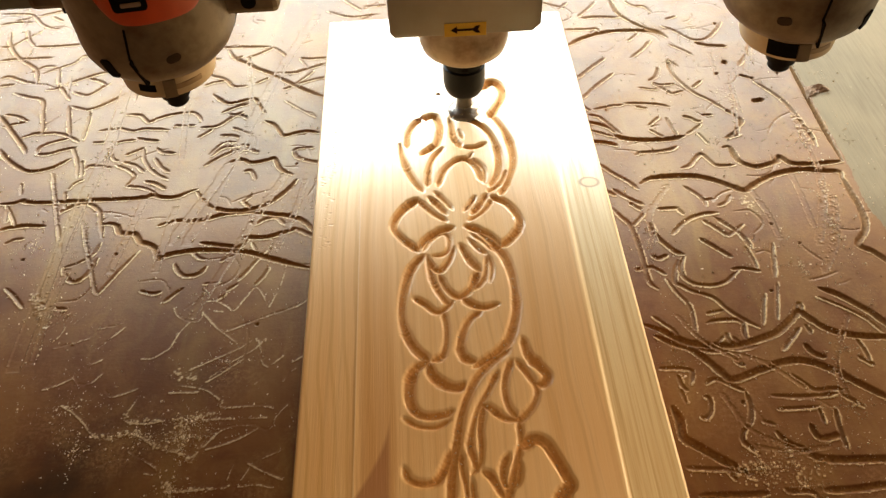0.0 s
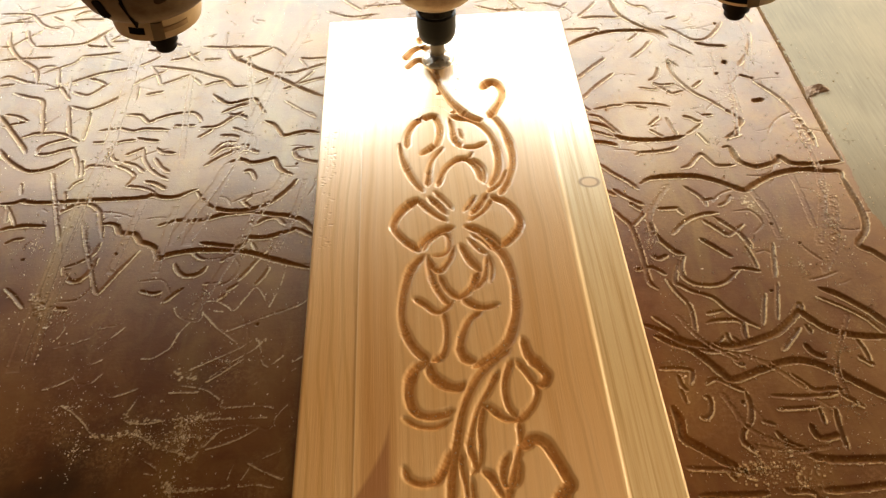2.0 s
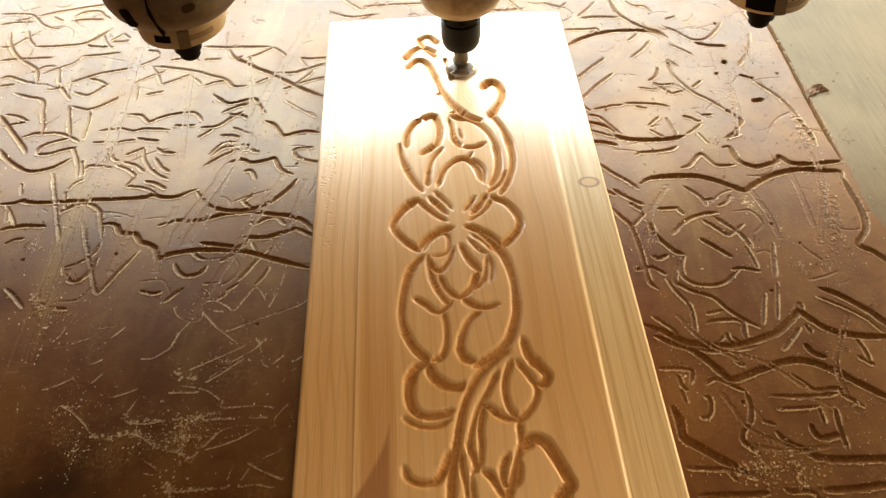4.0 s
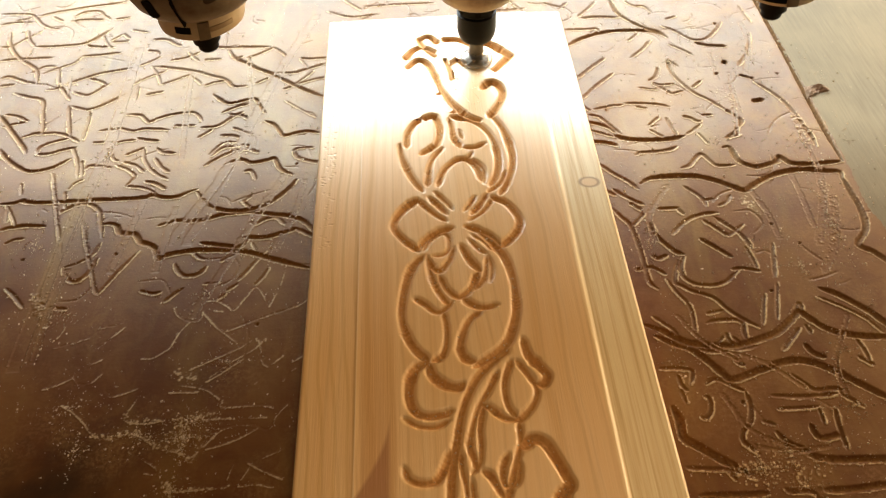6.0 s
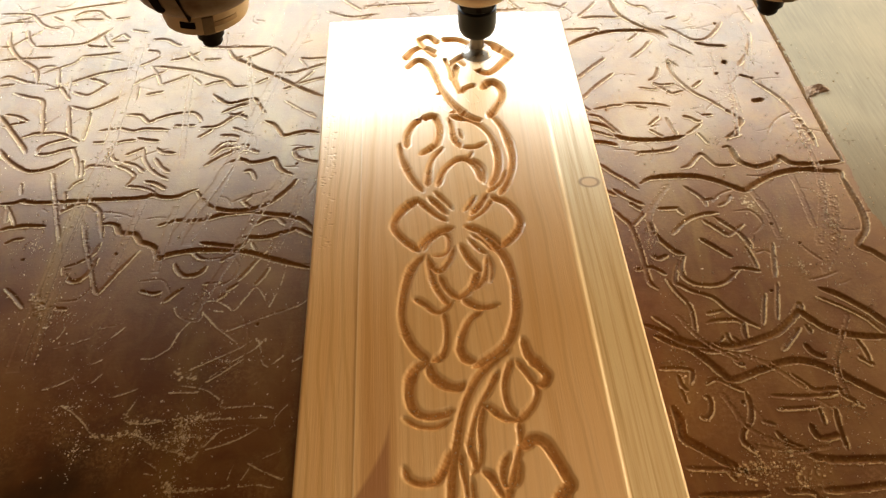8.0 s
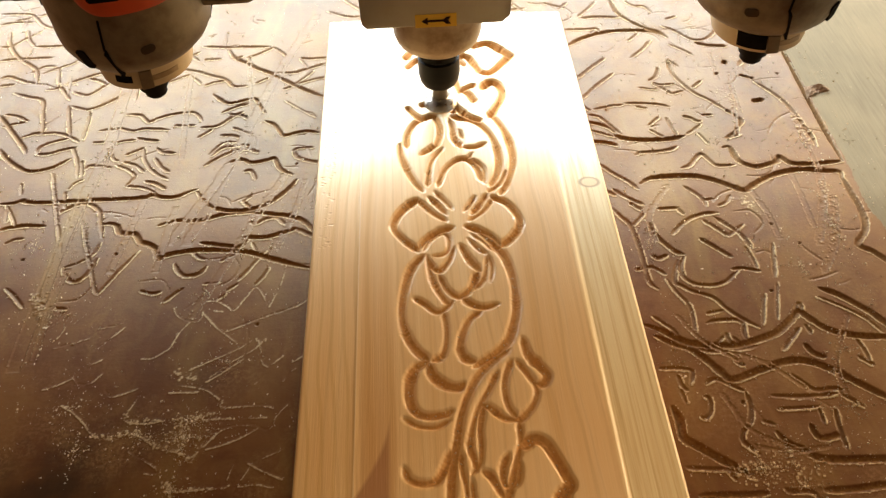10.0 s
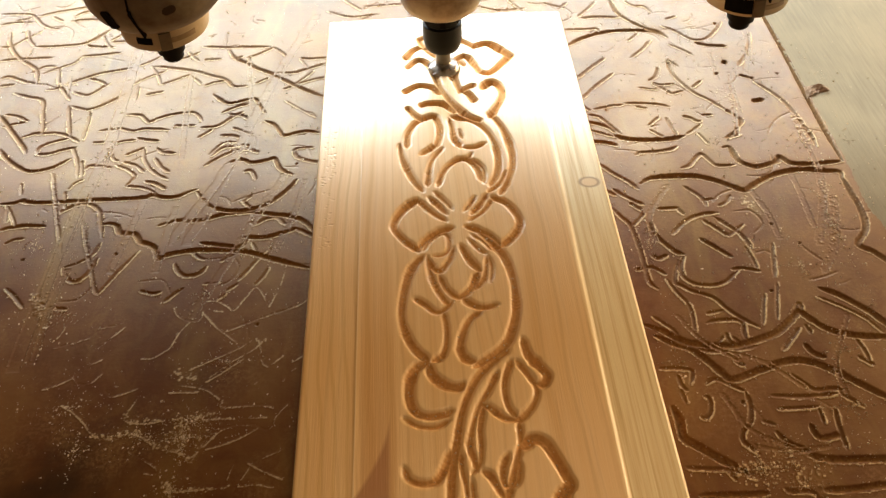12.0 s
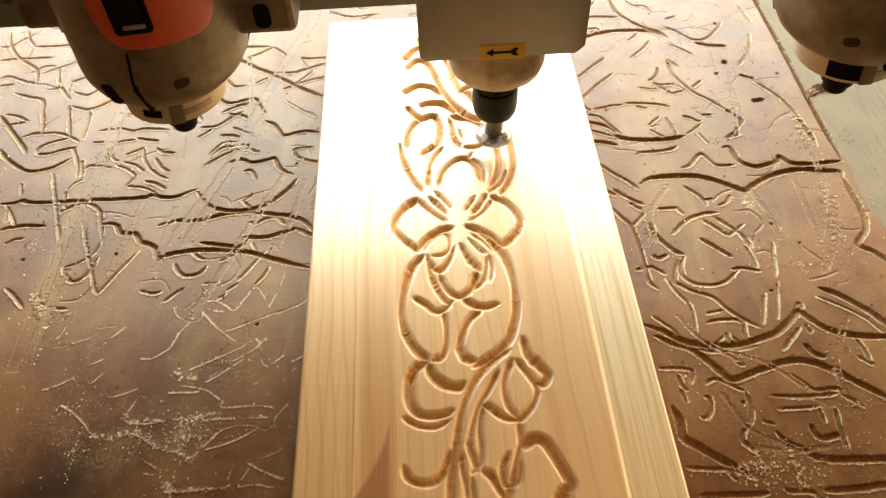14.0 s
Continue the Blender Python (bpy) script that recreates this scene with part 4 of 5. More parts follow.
idle_scores(30, -470, -110, 10, 210, (1.4, 2.4), (5, 16))
idle_scores(30, -400, -105, -340, 0, (1.0, 1.8), (5, 18))
idle_scores(50, 105, 285, -360, 140, (1.0, 2.0), (4, 14))
idle_scores(40, -110, 110, 72, 200, (1.6, 2.8), (6, 20))
idle_scores(30, -470, 290, 60, 205, (1.2, 2.2), (4, 14))
idle_scores(25, 110, 280, -60, 120, (1.0, 1.9), (2, 8))
idle_scores(20, -330, -105, -190, 20, (1.0, 1.8), (4, 12))
score(3.4, (296, 200), (293, 112), (292, 40), (290, -20), (289, -70), (289, -104), depth=4.2)
table.raise_lips(0.25, 0.3, 1, 3, 0.5)
table.h += 0.05 * np.sin(table.xs[None, :] * 0.021 + 1.3) * np.cos(table.ys[:, None] * 0.017)


def edge_x(y):
    """The worn right-hand edge of the spoilboard, in millimetres."""
    return np.interp(y, [-380, -250, -190, -150, -108, -20, 60, 114, 220], [349, 339, 295, 288, 291.6, 292.6, 294.4, 295.6, 299.6]) + 0.4 * np.sin(y * 0.37) + 0.3 * np.sin(y * 1.13 + 1)


spoilboard = table.mesh("spoilboard", SCORED, keep=lambda gx, gy: gx < edge_x(gy))
tagged(spoilboard, "worn brown spoilboard scored all over with old router cuts", "spoilboard", kind="structure")
bed_board = part("bed_board", box((-1.3, -1.3, -0.034), (1.3, 0.9, -0.0052)), FRAME)
tagged(bed_board, "grey painted bed under the loose boards", "machine bed", kind="structure")
side = Relief([(262, 502, 2.0)], [(-376, 216, 2.0)])
side.h += -0.25 + 0.06 * np.sin(side.xs * 0.11)[None, :]
side_board = side.mesh("side_board", BED, keep=lambda gx, gy: gx > edge_x(gy) - 1.5)
tagged(side_board, "pale greenish board beside the scored sheet, dusted with fine chips", "machine bed", kind="structure")
for lo, hi, mat_ in (((-1.3, -1.3, -0.0050), (-0.48, 0.9, -0.0002), SCORED), ((-0.48, 0.2149, -0.0050), (0.302, 0.9, -0.0002), SCORED), ((-0.48, -1.3, -0.0050), (0.345, -0.3751, -0.0002), SCORED), ((0.502, -1.3, -0.0050), (1.3, 0.9, -0.0007), BED), ((0.3021, 0.2165, -0.0050), (0.5019, 0.9, -0.0007), BED), ((0.3451, -1.3, -0.0050), (0.5019, -0.3765, -0.0007), BED)):
    tagged(part("loose_sheet", box(lo, hi), mat_), "worn sheet of board lying beside the scored one", "spoilboard", kind="structure")
machine_base = new("machine_base")
tagged(machine_base, "grey painted steel frame under the router bed", "machine frame")
part("bed_frame", box((-1.25, -1.25, -0.14), (1.25, 0.85, -0.034), 0.006), FRAME, machine_base)
for x in (-1.15, 1.05):
    for y in (-1.15, 0.7):
        part("leg", box((x, y, -0.82), (x + 0.1, y + 0.1, -0.14), 0.004), FRAME, machine_base)

# ---- the pine plank and its carving ----
GROOVE = 0.78
board = Relief([(-100, -52, 0.8), (-52, 54, 0.42), (54, 100, 0.8)], [(-375, 70.4, 0.45)])
# eased step along each side: the margins lie a little lower than the middle
ax = np.abs(board.xs)
board.h += np.where(board.xs > 0, -1.2 * np.clip((ax - 68.2) / 2.6, 0, 1) ** 1.2 - 0.9 * np.clip((ax - 71.0) / 29.0, 0, 1), 0.20 * np.exp(-((ax - 68.6) / 0.6) ** 2) - 0.15 * np.clip((ax - 69.0) / 1.2, 0, 1))[None, :]
board.h += (-1.2 * np.clip((ax - 99.0) / 1.0, 0, 1))[None, :]


board.base = board.h.copy()


def carve(width, *pts, ease=1.15):
    """A V groove with eased rims and scalloped walls, cut by the rotating bit."""
    w0 = width * (GROOVE if ease < 0.5 else 0.87)
    line = curve_through(pts, 0.45)
    along = np.gradient(line, axis=0)
    way = np.stack([along[:, 1], -along[:, 0]], -1) / np.maximum(np.hypot(*along.T), 1e-6)[:, None]
    way *= np.where(way[:, 1] - 0.3 * way[:, 0] > 0, -1.0, 1.0)[:, None]
    phase = 6.283 * rng.random()
    for i, (x, y) in enumerate(line):
        torn = 0.014 + 0.16 * max(0.0, math.sin(i * 0.06 + phase) - 0.5)
        lift = min(1.0, 0.62 + 0.06 * min(i, len(line) - 1 - i)) if ease > 0.5 else 1.0
        w = w0 * lift * (1 + torn * rng.standard_normal() + 0.10 * math.sin(i * 0.045 + phase))
        k = 0.92 * (1 + torn * rng.standard_normal())

        def shape(r, h):
            r = np.sqrt(r * r + 0.09)
            d = np.where(r < w - ease, w - r, np.clip(w + ease - r, 0, None) ** 2 / (4 * ease))
            return np.minimum(h, -k * d)
        board.stamp(x, y, w + ease, shape)
        # near-side rim, raised into the pale colour as the groove's lit edge
        u, v = way[i]
        b = 0.13 + 0.16 * max(0.0, math.sin(i * 0.035 + 3 * phase)) * rng.random()
        board.stamp(x + (w + 0.25) * u, y + (w + 0.25) * v, 0.75, lambda r, h: np.where(h > -0.5, np.maximum(h, b * np.clip(1 - (r / 0.75) ** 2, 0, 1)), h))


CUTS = []


def cut(width, start, end, *pts):
    """A groove that is cut while the clip runs, from start to end."""
    line = curve_through(pts, 1.0)
    reach = width * GROOVE + 0.3
    for end_, inner in ((0, 1), (-1, -2)):
        way = (line[end_] - line[inner]) / np.hypot(*(line[end_] - line[inner]))
        tip = line[end_] + way * reach
        line = np.vstack([tip, line]) if end_ == 0 else np.vstack([line, tip])
    # where older grooves have already taken the wood, nothing is left to fly off
    def intact(p):
        i = np.clip(np.searchsorted(board.ys, p[:, 1]), 0, len(board.ys) - 1)
        j = np.clip(np.searchsorted(board.xs, p[:, 0]), 0, len(board.xs) - 1)
        return board.h[i, j] > board.base[i, j] - 0.5

    whole = intact(line)
    along = np.gradient(line, axis=0)
    normal = np.stack([-along[:, 1], along[:, 0]], -1) / np.maximum(np.hypot(*along.T), 1e-6)[:, None]
    sides = []
    for s in (1, -1):
        out, free = np.zeros(len(line)), whole.copy()
        for d in np.arange(0.4, width * GROOVE + 0.4, 0.4):
            free &= intact(line + normal * (s * d))
            out[free] = d
        sides.append(out)
    carve(width, *pts, ease=0.25)
    CUTS.append((start, end, line, normal, sides, whole))


carve(4.5, (23.4, -31.5), (31.1, -24.4), (37.6, -30.7), (38.2, -42.5), (31.5, -57.4), (26.5, -65.5))
carve(4, (-36.2, -93.9), (-35.1, -80.5), (-29.3, -68.4), (-20.6, -62.7), (-15.1, -61.9), (-11.7, -71.2), (-11.8, -82.6), (-14.9, -95.8))
carve(3.4, (-41.1, -91.1), (-39.7, -104.4), (-35.9, -119.2), (-31.1, -130.8), (-26.3, -139.4))
carve(3.4, (-26.2, -102.6), (-19.9, -97.8), (-14.8, -93.4))
carve(3.2, (-10.5, -97.4), (-17, -106.3), (-20.7, -117.6), (-22.6, -134.3))
carve(3.6, (-3.7, -65.5), (-2.2, -75.9), (-1.6, -86.5), (2.6, -97.3))
carve(3.8, (28.3, -63.8), (35.1, -80.4), (38.5, -99.2), (38.2, -116.8), (33.6, -133.4), (26.4, -146.5))
carve(3.8, (-1.5, -63.1), (13, -68.9), (22.6, -80.6), (27.4, -95.2), (28.5, -113.1), (25.9, -127.2), (20.6, -137.9))
carve(3, (2.6, -78.8), (4.5, -87.7))
carve(3.4, (4.7, -97.5), (12.8, -98.2), (20.5, -94.6))
carve(3.6, (-15.5, -134.9), (-10.9, -121.3), (-4.5, -113.2), (1.8, -109.7), (7.7, -111.4), (13, -120.5), (14.9, -131.9))
carve(2.8, (11, -111), (17, -120.8), (16.6, -134.8))
carve(2.4, (10.3, -104.5), (5.7, -111.2))
carve(3, (32.5, -124.9), (27.4, -135.7), (18.9, -143.2))
carve(3, (-21.9, -146.2), (-16.4, -153.6), (-11.2, -161.8))
carve(2.6, (-17.8, -141.2), (-10.6, -151.4), (-7.1, -158))
carve(2.6, (8.9, -147.7), (4.5, -155.3), (1.1, -160.2))
carve(3.2, (17.5, -145.7), (11.3, -155.8), (5.8, -163.1))
carve(4, (-30.4, -147.1), (-40.6, -156.8), (-46.4, -170.1), (-41, -181.4), (-31, -192.2))
carve(3, (-30.4, -147.1), (-20.5, -160), (-11.5, -168.4))
carve(3.6, (-30.2, -190.9), (-25.2, -183.1), (-15.7, -176.5), (-8.1, -174.6))
carve(4, (20.4, -148.6), (30, -155.8), (36.4, -169.2), (35.4, -178.1), (29.7, -186.4), (22.8, -192.6))
carve(3, (20.1, -151.3), (13.5, -161.2), (3.4, -169))
carve(3.6, (22.8, -192.6), (16.4, -183), (8.4, -177.4), (1.2, -173.9))
carve(2.6, (-27.4, -192.5), (-23.4, -184.7), (-15.8, -179), (-11.1, -181.8), (-11, -191.4), (-14.9, -196.8), (-22.1, -197.6))
carve(3.2, (-8.1, -191.6), (-11.5, -201.7), (-17.3, -209.4), (-22.5, -206.8), (-24.8, -199.7))
carve(3.4, (-3.6, -189.6), (1, -201.7), (5.8, -209), (7.4, -211.3))
carve(3.6, (5.4, -213.4), (1.1, -224.1), (-5.2, -230.1), (-9.7, -229.8), (-14.6, -223.8), (-18.2, -213.9))
carve(2.8, (2.2, -185.2), (7.1, -192.8), (12.1, -197.9))
carve(2.8, (4.4, -181), (11.2, -187.4), (16.6, -195.9))
carve(4, (8.4, -177.4), (16.6, -188.8), (23.3, -201.1), (26.5, -215), (27.2, -230.4), (25.9, -245), (21.6, -258.8), (17.5, -266.3), (8.6, -274.1), (-1.6, -280.1))
carve(2.8, (12.6, -200.3), (9.8, -216), (5.8, -222.3), (0.9, -226.3))
carve(2.4, (13.7, -200.4), (15, -209.7), (12.9, -220.7))
carve(3.8, (-28.3, -197.1), (-35, -205.8), (-39.5, -218.9), (-41.9, -233.8), (-42.1, -245.4), (-39, -258.4), (-33.3, -268.5), (-28, -273.4))
carve(3, (-25, -197.4), (-23.8, -211.2), (-20.8, -222.5), (-16.7, -231.4), (-13.5, -235.9))
carve(3.2, (-33.9, -230.1), (-28.2, -234.8), (-22.3, -240.7), (-17.1, -239.8), (-11.7, -233.9))
carve(3.8, (-4.7, -232.3), (0.1, -236.9), (6.7, -239.5), (15.4, -238))
carve(3.8, (4.8, -242.2), (-2.4, -248.3), (-7.2, -258.7), (-8.8, -268.3), (-6, -274.9), (-1.3, -276.4))
carve(3.2, (-17.2, -241.8), (-16.1, -252.1), (-16.8, -263.9), (-19.8, -272.1), (-25.4, -274.7))
carve(4, (-28, -274.5), (-35.3, -279.6), (-38.7, -288.4), (-38.9, -299), (-36, -306), (-30, -309.2), (-20.8, -308.8), (-16, -306.7))
carve(4, (-27.8, -276.4), (-25.8, -283.9), (-19.8, -290.4), (-12.1, -292.8), (-8.7, -290.5))
carve(3, (-42.2, -309.7), (-34.7, -314.5), (-25.7, -315.8), (-17.9, -312.3))
carve(3.6, (18.7, -270.3), (8.3, -277.1), (-0.5, -286.7), (-6.7, -297.7), (-11.7, -311.1), (-14.9, -327.2), (-18.2, -342.5), (-19.6, -357.2))
carve(3, (10.8, -284.6), (5.1, -295), (-1.1, -305), (-5, -314.9), (-7.8, -327.7), (-6, -335.6), (-5, -341.8))
carve(3.2, (19.5, -277.9), (15.4, -286.8), (13.8, -295.6), (14.8, -306.1), (18.7, -313.1))
carve(3.2, (22.7, -278.1), (28, -287.7), (31.5, -296.8), (28.8, -305.4), (21.7, -313.3), (17, -314.7))
carve(3.8, (27.7, -263.2), (29.6, -274.8), (35, -282.7), (38.4, -288.4), (35.7, -293.6), (31.4, -293.3))
carve(3, (-0.3, -303.4), (5.5, -307.2), (11.1, -312.6), (18.5, -314.8))
carve(3.2, (19.3, -315.8), (19.2, -326.3), (17.3, -332.5), (14.5, -341.6), (11.5, -350.4), (7.7, -358.9))
carve(2.8, (1, -305.2), (-1.6, -318.4), (-1.8, -328.1), (-3.2, -337.4), (-8.1, -343.2))
carve(4.6, (19.7, -329.5), (26.1, -326.1), (31.8, -328.7), (36.3, -338.4), (40.1, -347.8), (40.8, -352.3), (32.9, -360.5))
carve(2.8, (11.9, -333.7), (8.1, -341.2), (8.6, -350.2), (14.5, -349.1), (16.8, -341.7), (16.1, -335.5))
carve(3.4, (-2.1, -342), (1.9, -345.3), (5.5, -353), (9.1, -359))
carve(3.4, (-42.8, -337.8), (-40, -344.1), (-32.8, -346.9), (-25.6, -345), (-20.8, -337.7), (-18, -330.2))
carve(2.4, (-13, -330.5), (-12.8, -339.8), (-11.4, -348.9), (-11.1, -357.7))
carve(2.2, (-8.3, -346.1), (-7.8, -357.9))
cut(4.5, -0.05, 0.55, (18.5, -68.7), (9.3, -62.1), (-0.9, -46.5), (-8.2, -27.9), (-12.7, -9.5), (-18.1, 4.4), (-25.3, 8.9), (-33.3, 0.6))
cut(4.5, 0.6, 0.82, (-34.4, 13.6), (-28.1, 23.1), (-19.6, 26.2), (-11.4, 19.9))
cut(4.5, 1.45, 1.75, (-23.0, 37.7), (-15.3, 41.0), (-9.0, 33.1))
cut(4.5, 1.9, 2.45, (-23.1, 36.1), (-18.7, 24.5), (-11.7, 14.5))
cut(4, 2.6, 3.05, (-2.8, 7.5), (0.5, -7.8), (1.2, -18.0))
cut(4, 3.7, 4.1, (1.0, 1.1), (6.4, 6.7), (11.5, 0.1))
cut(4.5, 4.7, 5.45, (-1.7, 35.7), (10.0, 33.7), (21.5, 23.8))
cut(5.5, 5.45, 5.8, (21.5, 23.8), (33.0, 26.7), (42.9, 17.1), (49.9, 8.6))
cut(5, 5.82, 6.1, (49.9, 8.6), (41.4, -2.7), (31.3, -12.8), (23.4, -9.9))
cut(4.5, 6.62, 6.9, (6.4, -34.1), (12.0, -29.7), (17.1, -27.4))
cut(4.5, 6.95, 7.25, (5.7, -3.8), (3.4, -19.7), (6.9, -34.1))
cut(4.5, 7.8, 8.2, (2.5, 4.0), (13.2, 11.4), (19.7, 0.1), (22.7, -7.6))
cut(4, 8.35, 8.7, (4.9, -2.2), (2.9, -12.4), (4.4, -24.1))
cut(5, 8.8, 9.15, (6.6, -31.3), (12.4, -36.7), (16.1, -45.3))
cut(4.5, 9.2, 9.45, (-34.4, -50.9), (-29.1, -59.3), (-24.5, -64.3))
cut(5, 9.5, 10.2, (-23.5, -47.8), (-17.8, -46.3), (-7.1, -48.0), (-0.2, -55.9))
cut(5, 10.45, 10.85, (-35.8, -30.3), (-25.8, -24.1), (-14.9, -27.3), (-10.0, -33.4))

# torn specks along one margin
for _ in range(80):
    t = rng.random()
    board.stamp(-98 + 9 * rng.random() + 3 * t, -50 - 135 * t, 0.5, lambda r, h: np.minimum(h, -0.40 - 0.2 * rng.random()))
board.raise_lips(0.3, 0.3, 1, 5, 0.75)
board.h += PLANK_TOP * 1000
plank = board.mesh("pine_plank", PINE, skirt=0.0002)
tagged(plank, "long pale pine plank with a half-carved floral scroll", "plank")
rear = part("plank_rest", box((-0.0995, -0.95, 0.0002), (0.0995, -0.3752, PLANK_TOP - 0.0005), 0.001), PINE, plank)


def chip_mesh(line, normal, left, right):
    """The wedge of wood that the bit takes out over one short stretch of groove."""
    bm = bmesh.new()
    rows = []
    for (x, y), (nx, ny), a, b in zip(line, normal, left, right):
        o = Vector((x, y, 0)) - Vector((*line[0], 0))
        n = Vector((nx, ny, 0))
        a, b = max(a, 0.05), max(b, 0.05)
        rows.append([bm.verts.new((o + n * a) * 0.001), bm.verts.new((o - n * b) * 0.001), bm.verts.new((o + n * (a - b) * 0.5 + Vector((0, 0, -(a + b) * 0.42))) * 0.001)])
    for p, q in zip(rows, rows[1:]):
        for k in range(3):
            l = (k + 1) % 3
            bm.faces.new((p[k], p[l], q[l], q[k]))
    bm.faces.new(rows[0])
    bm.faces.new(rows[-1][::-1])
    bmesh.ops.recalc_face_normals(bm, faces=bm.faces[:])
    return mesh_of("wood_chip", bm, PINE)


CHIPS = []
for start, end, line, normal, (left, right), whole in CUTS:
    n = max(1, round(len(line) / 7))
    marks = np.linspace(0, len(line) - 1, n + 1).astype(int)
    for k in range(n):
        keep = [i for i in range(marks[k], marks[k + 1] + 1) if whole[i]]
        if len(keep) < 2:
            continue
        run = slice(keep[0], keep[-1] + 1)
        seg = line[run]
        chip = new("wood_chip", chip_mesh(seg, normal[run], left[run], right[run]))
        chip.location = (seg[0][0] * 0.001, seg[0][1] * 0.001, PLANK_TOP + 0.00002 + 0.00004 * rng.random())
        tagged(chip, "wedge of pale pine that the cutter throws out of its groove", "wood chip", "chips cut from the carving")
        when = max(start + (end - start) * (k + 0.7) / n, 0.04)
        if when % 0.5 > 0.32:
            when = math.floor(when * 2) / 2 + 0.32
        CHIPS.append((chip, when, chip.location.copy()))


# ---- the spindle carriage ----
carriage = new("spindle_carriage")
tagged(carriage, "router carriage with three spindles side by side over the bed", "router carriage")


def bar_y(x0, x1, y0, y1, z0, z1, bevel):
    return box((x0, y0, z0), (x1, y1, z1), bevel)


part("mounting_rail", bar_y(-0.62, 0.62, 0.036, 0.075, 0.0975, 0.62, 0.003), RAILPAINT, carriage, "grey-green painted mounting rail behind the spindles")
part("lower_flange", bar_y(-0.62, 0.62, 0.0301, 0.0375, 0.0865, 0.1035, 0.001), RAILPAINT, carriage, "thin grey-green flange under the rail")

# middle spindle with the cutter
part("spindle_body", lathe([(0, 0.30), (0.0310, 0.30), (0.0312, 0.075), (0.0308, 0.066), (0.029, 0.0605), (0.0245, 0.0565), (0.016, 0.0545), (0.0112, 0.054), (0.0108, 0.046), (0, 0.046)]), SPINDLE, carriage, "stained steel spindle nose", 35)
nut = part("collet_nut", lathe([(0, 0.0525), (0.0125, 0.0525), (0.0138, 0.0515), (0.0142, 0.0445), (0.0136, 0.0440), (0.0136, 0.0432), (0.0151, 0.0425), (0.0152, 0.0290), (0.0143, 0.0235), (0.0128, 0.0205), (0.0118, 0.0197), (0.0062, 0.0197), (0, 0.021)], steps=56), BLACK, carriage, "blackened collet nut", 30)
for i in range(6):
    a = math.radians(i * 60)
    fl = box((-0.0022, -0.0006, 0.0455), (0.0022, 0.0006, 0.0505), 0.0003)
    bmesh.ops.transform(fl, matrix=Matrix.Rotation(a, 4, "Z") @ Matrix.Translation((0, 0.0139, 0)), verts=fl.verts[:])
    part("wrench_notch", fl, RUBBER, nut)
part("cutter_shank", lathe([(0, 0.0225), (0.0056, 0.0225), (0.0057, 0.0030), (0.0048, 0.0), (0.0020, -0.0070), (0, -0.0090)], steps=40), BIT_STEEL, carriage, "dark steel cutter shank", 40)
bit = part("cutter_bit", lathe([(0.0058, 0.0062), (0.0062, 0.0052), (0.0078, 0.0042), (0.0108, 0.0028), (0.0128, 0.0006), (0.0131, -0.0008), (0.0124, -0.0018), (0.0030, -0.0088), (0.0006, -0.0108), (0, -0.0110)], steps=56), WHIRL, carriage, "polished steel V-cutter blurred by its spin", 40)
for s in (0, 180):
    e = box((0.0012, -0.0007, -0.0085), (0.0126, 0.0007, -0.0008), 0.0003)
    for v in e.verts:
        v.co.z = max(v.co.z, -0.0108 + v.co.x * 0.72)
    bmesh.ops.transform(e, matrix=Matrix.Rotation(radians(s + 40), 4, "Z"), verts=e.verts[:])
    part("cutting_edge", e, STEEL, bit)

# the clamp plate before the middle spindle, with clipped lower corners
def clamp_plate():
    bm = bmesh.new()
    x0, x1, z0, z1, c = -0.0484, 0.0452, 0.0968, 0.30, 0.0035
    outline = [(x0, z1), (x0, z0 + c), (x0 + c * 0.8, z0), (x1 - c * 1.4, z0), (x1, z0 + c * 1.4), (x1, z1)]
    f = bm.faces.new([bm.verts.new((x, -0.045, z)) for x, z in outline])
    out = bmesh.ops.extrude_face_region(bm, geom=[f])
    for v in out["geom"]:
        if isinstance(v, bmesh.types.BMVert):
            v.co.y = 0.0299
    bmesh.ops.recalc_face_normals(bm, faces=bm.faces[:])
    bmesh.ops.bevel(bm, geom=[e for e in bm.edges if e.is_boundary is False], offset=0.0009, segments=2, affect="EDGES", profile=0.5)
    return bm


plate = part("clamp_plate", clamp_plate(), PLATE, carriage, "grey metal spindle clamp", 40)
sticker = part("direction_sticker", box((-0.0147, -0.0454, 0.0962), (0.0113, -0.0449, 0.1054), 0.0002), YELLOW, plate, "yellow sticker with a black arrow to the left")


def arrow():
    bm = bmesh.new()
    pts = [(-0.0108, 0.1008), (-0.0068, 0.1034), (-0.0068, 0.1015), (0.0030, 0.1016), (0.0048, 0.1033), (0.0075, 0.1034), (0.0060, 0.1008), (0.0075, 0.0983), (0.0048, 0.0984), (0.0030, 0.1001), (-0.0068, 0.1001), (-0.0068, 0.0983)]
    bm.faces.new([bm.verts.new((x, -0.0457, z)) for x, z in pts])
    out = bmesh.ops.extrude_face_region(bm, geom=bm.faces[:])
    for v in out["geom"]:
        if isinstance(v, bmesh.types.BMVert):
            v.co.y = -0.0453
    bmesh.ops.recalc_face_normals(bm, faces=bm.faces[:])
    return bm


part("arrow", arrow(), INK, plate)


HOUSING = [(0, 0.30), (0.0516, 0.30), (0.0518, 0.100), (0.0514, 0.0915), (0.0500, 0.0838), (0.0464, 0.0765), (0.0412, 0.0708), (0.0355, 0.0672), (0.0332, 0.0660), (0, 0.0660)]


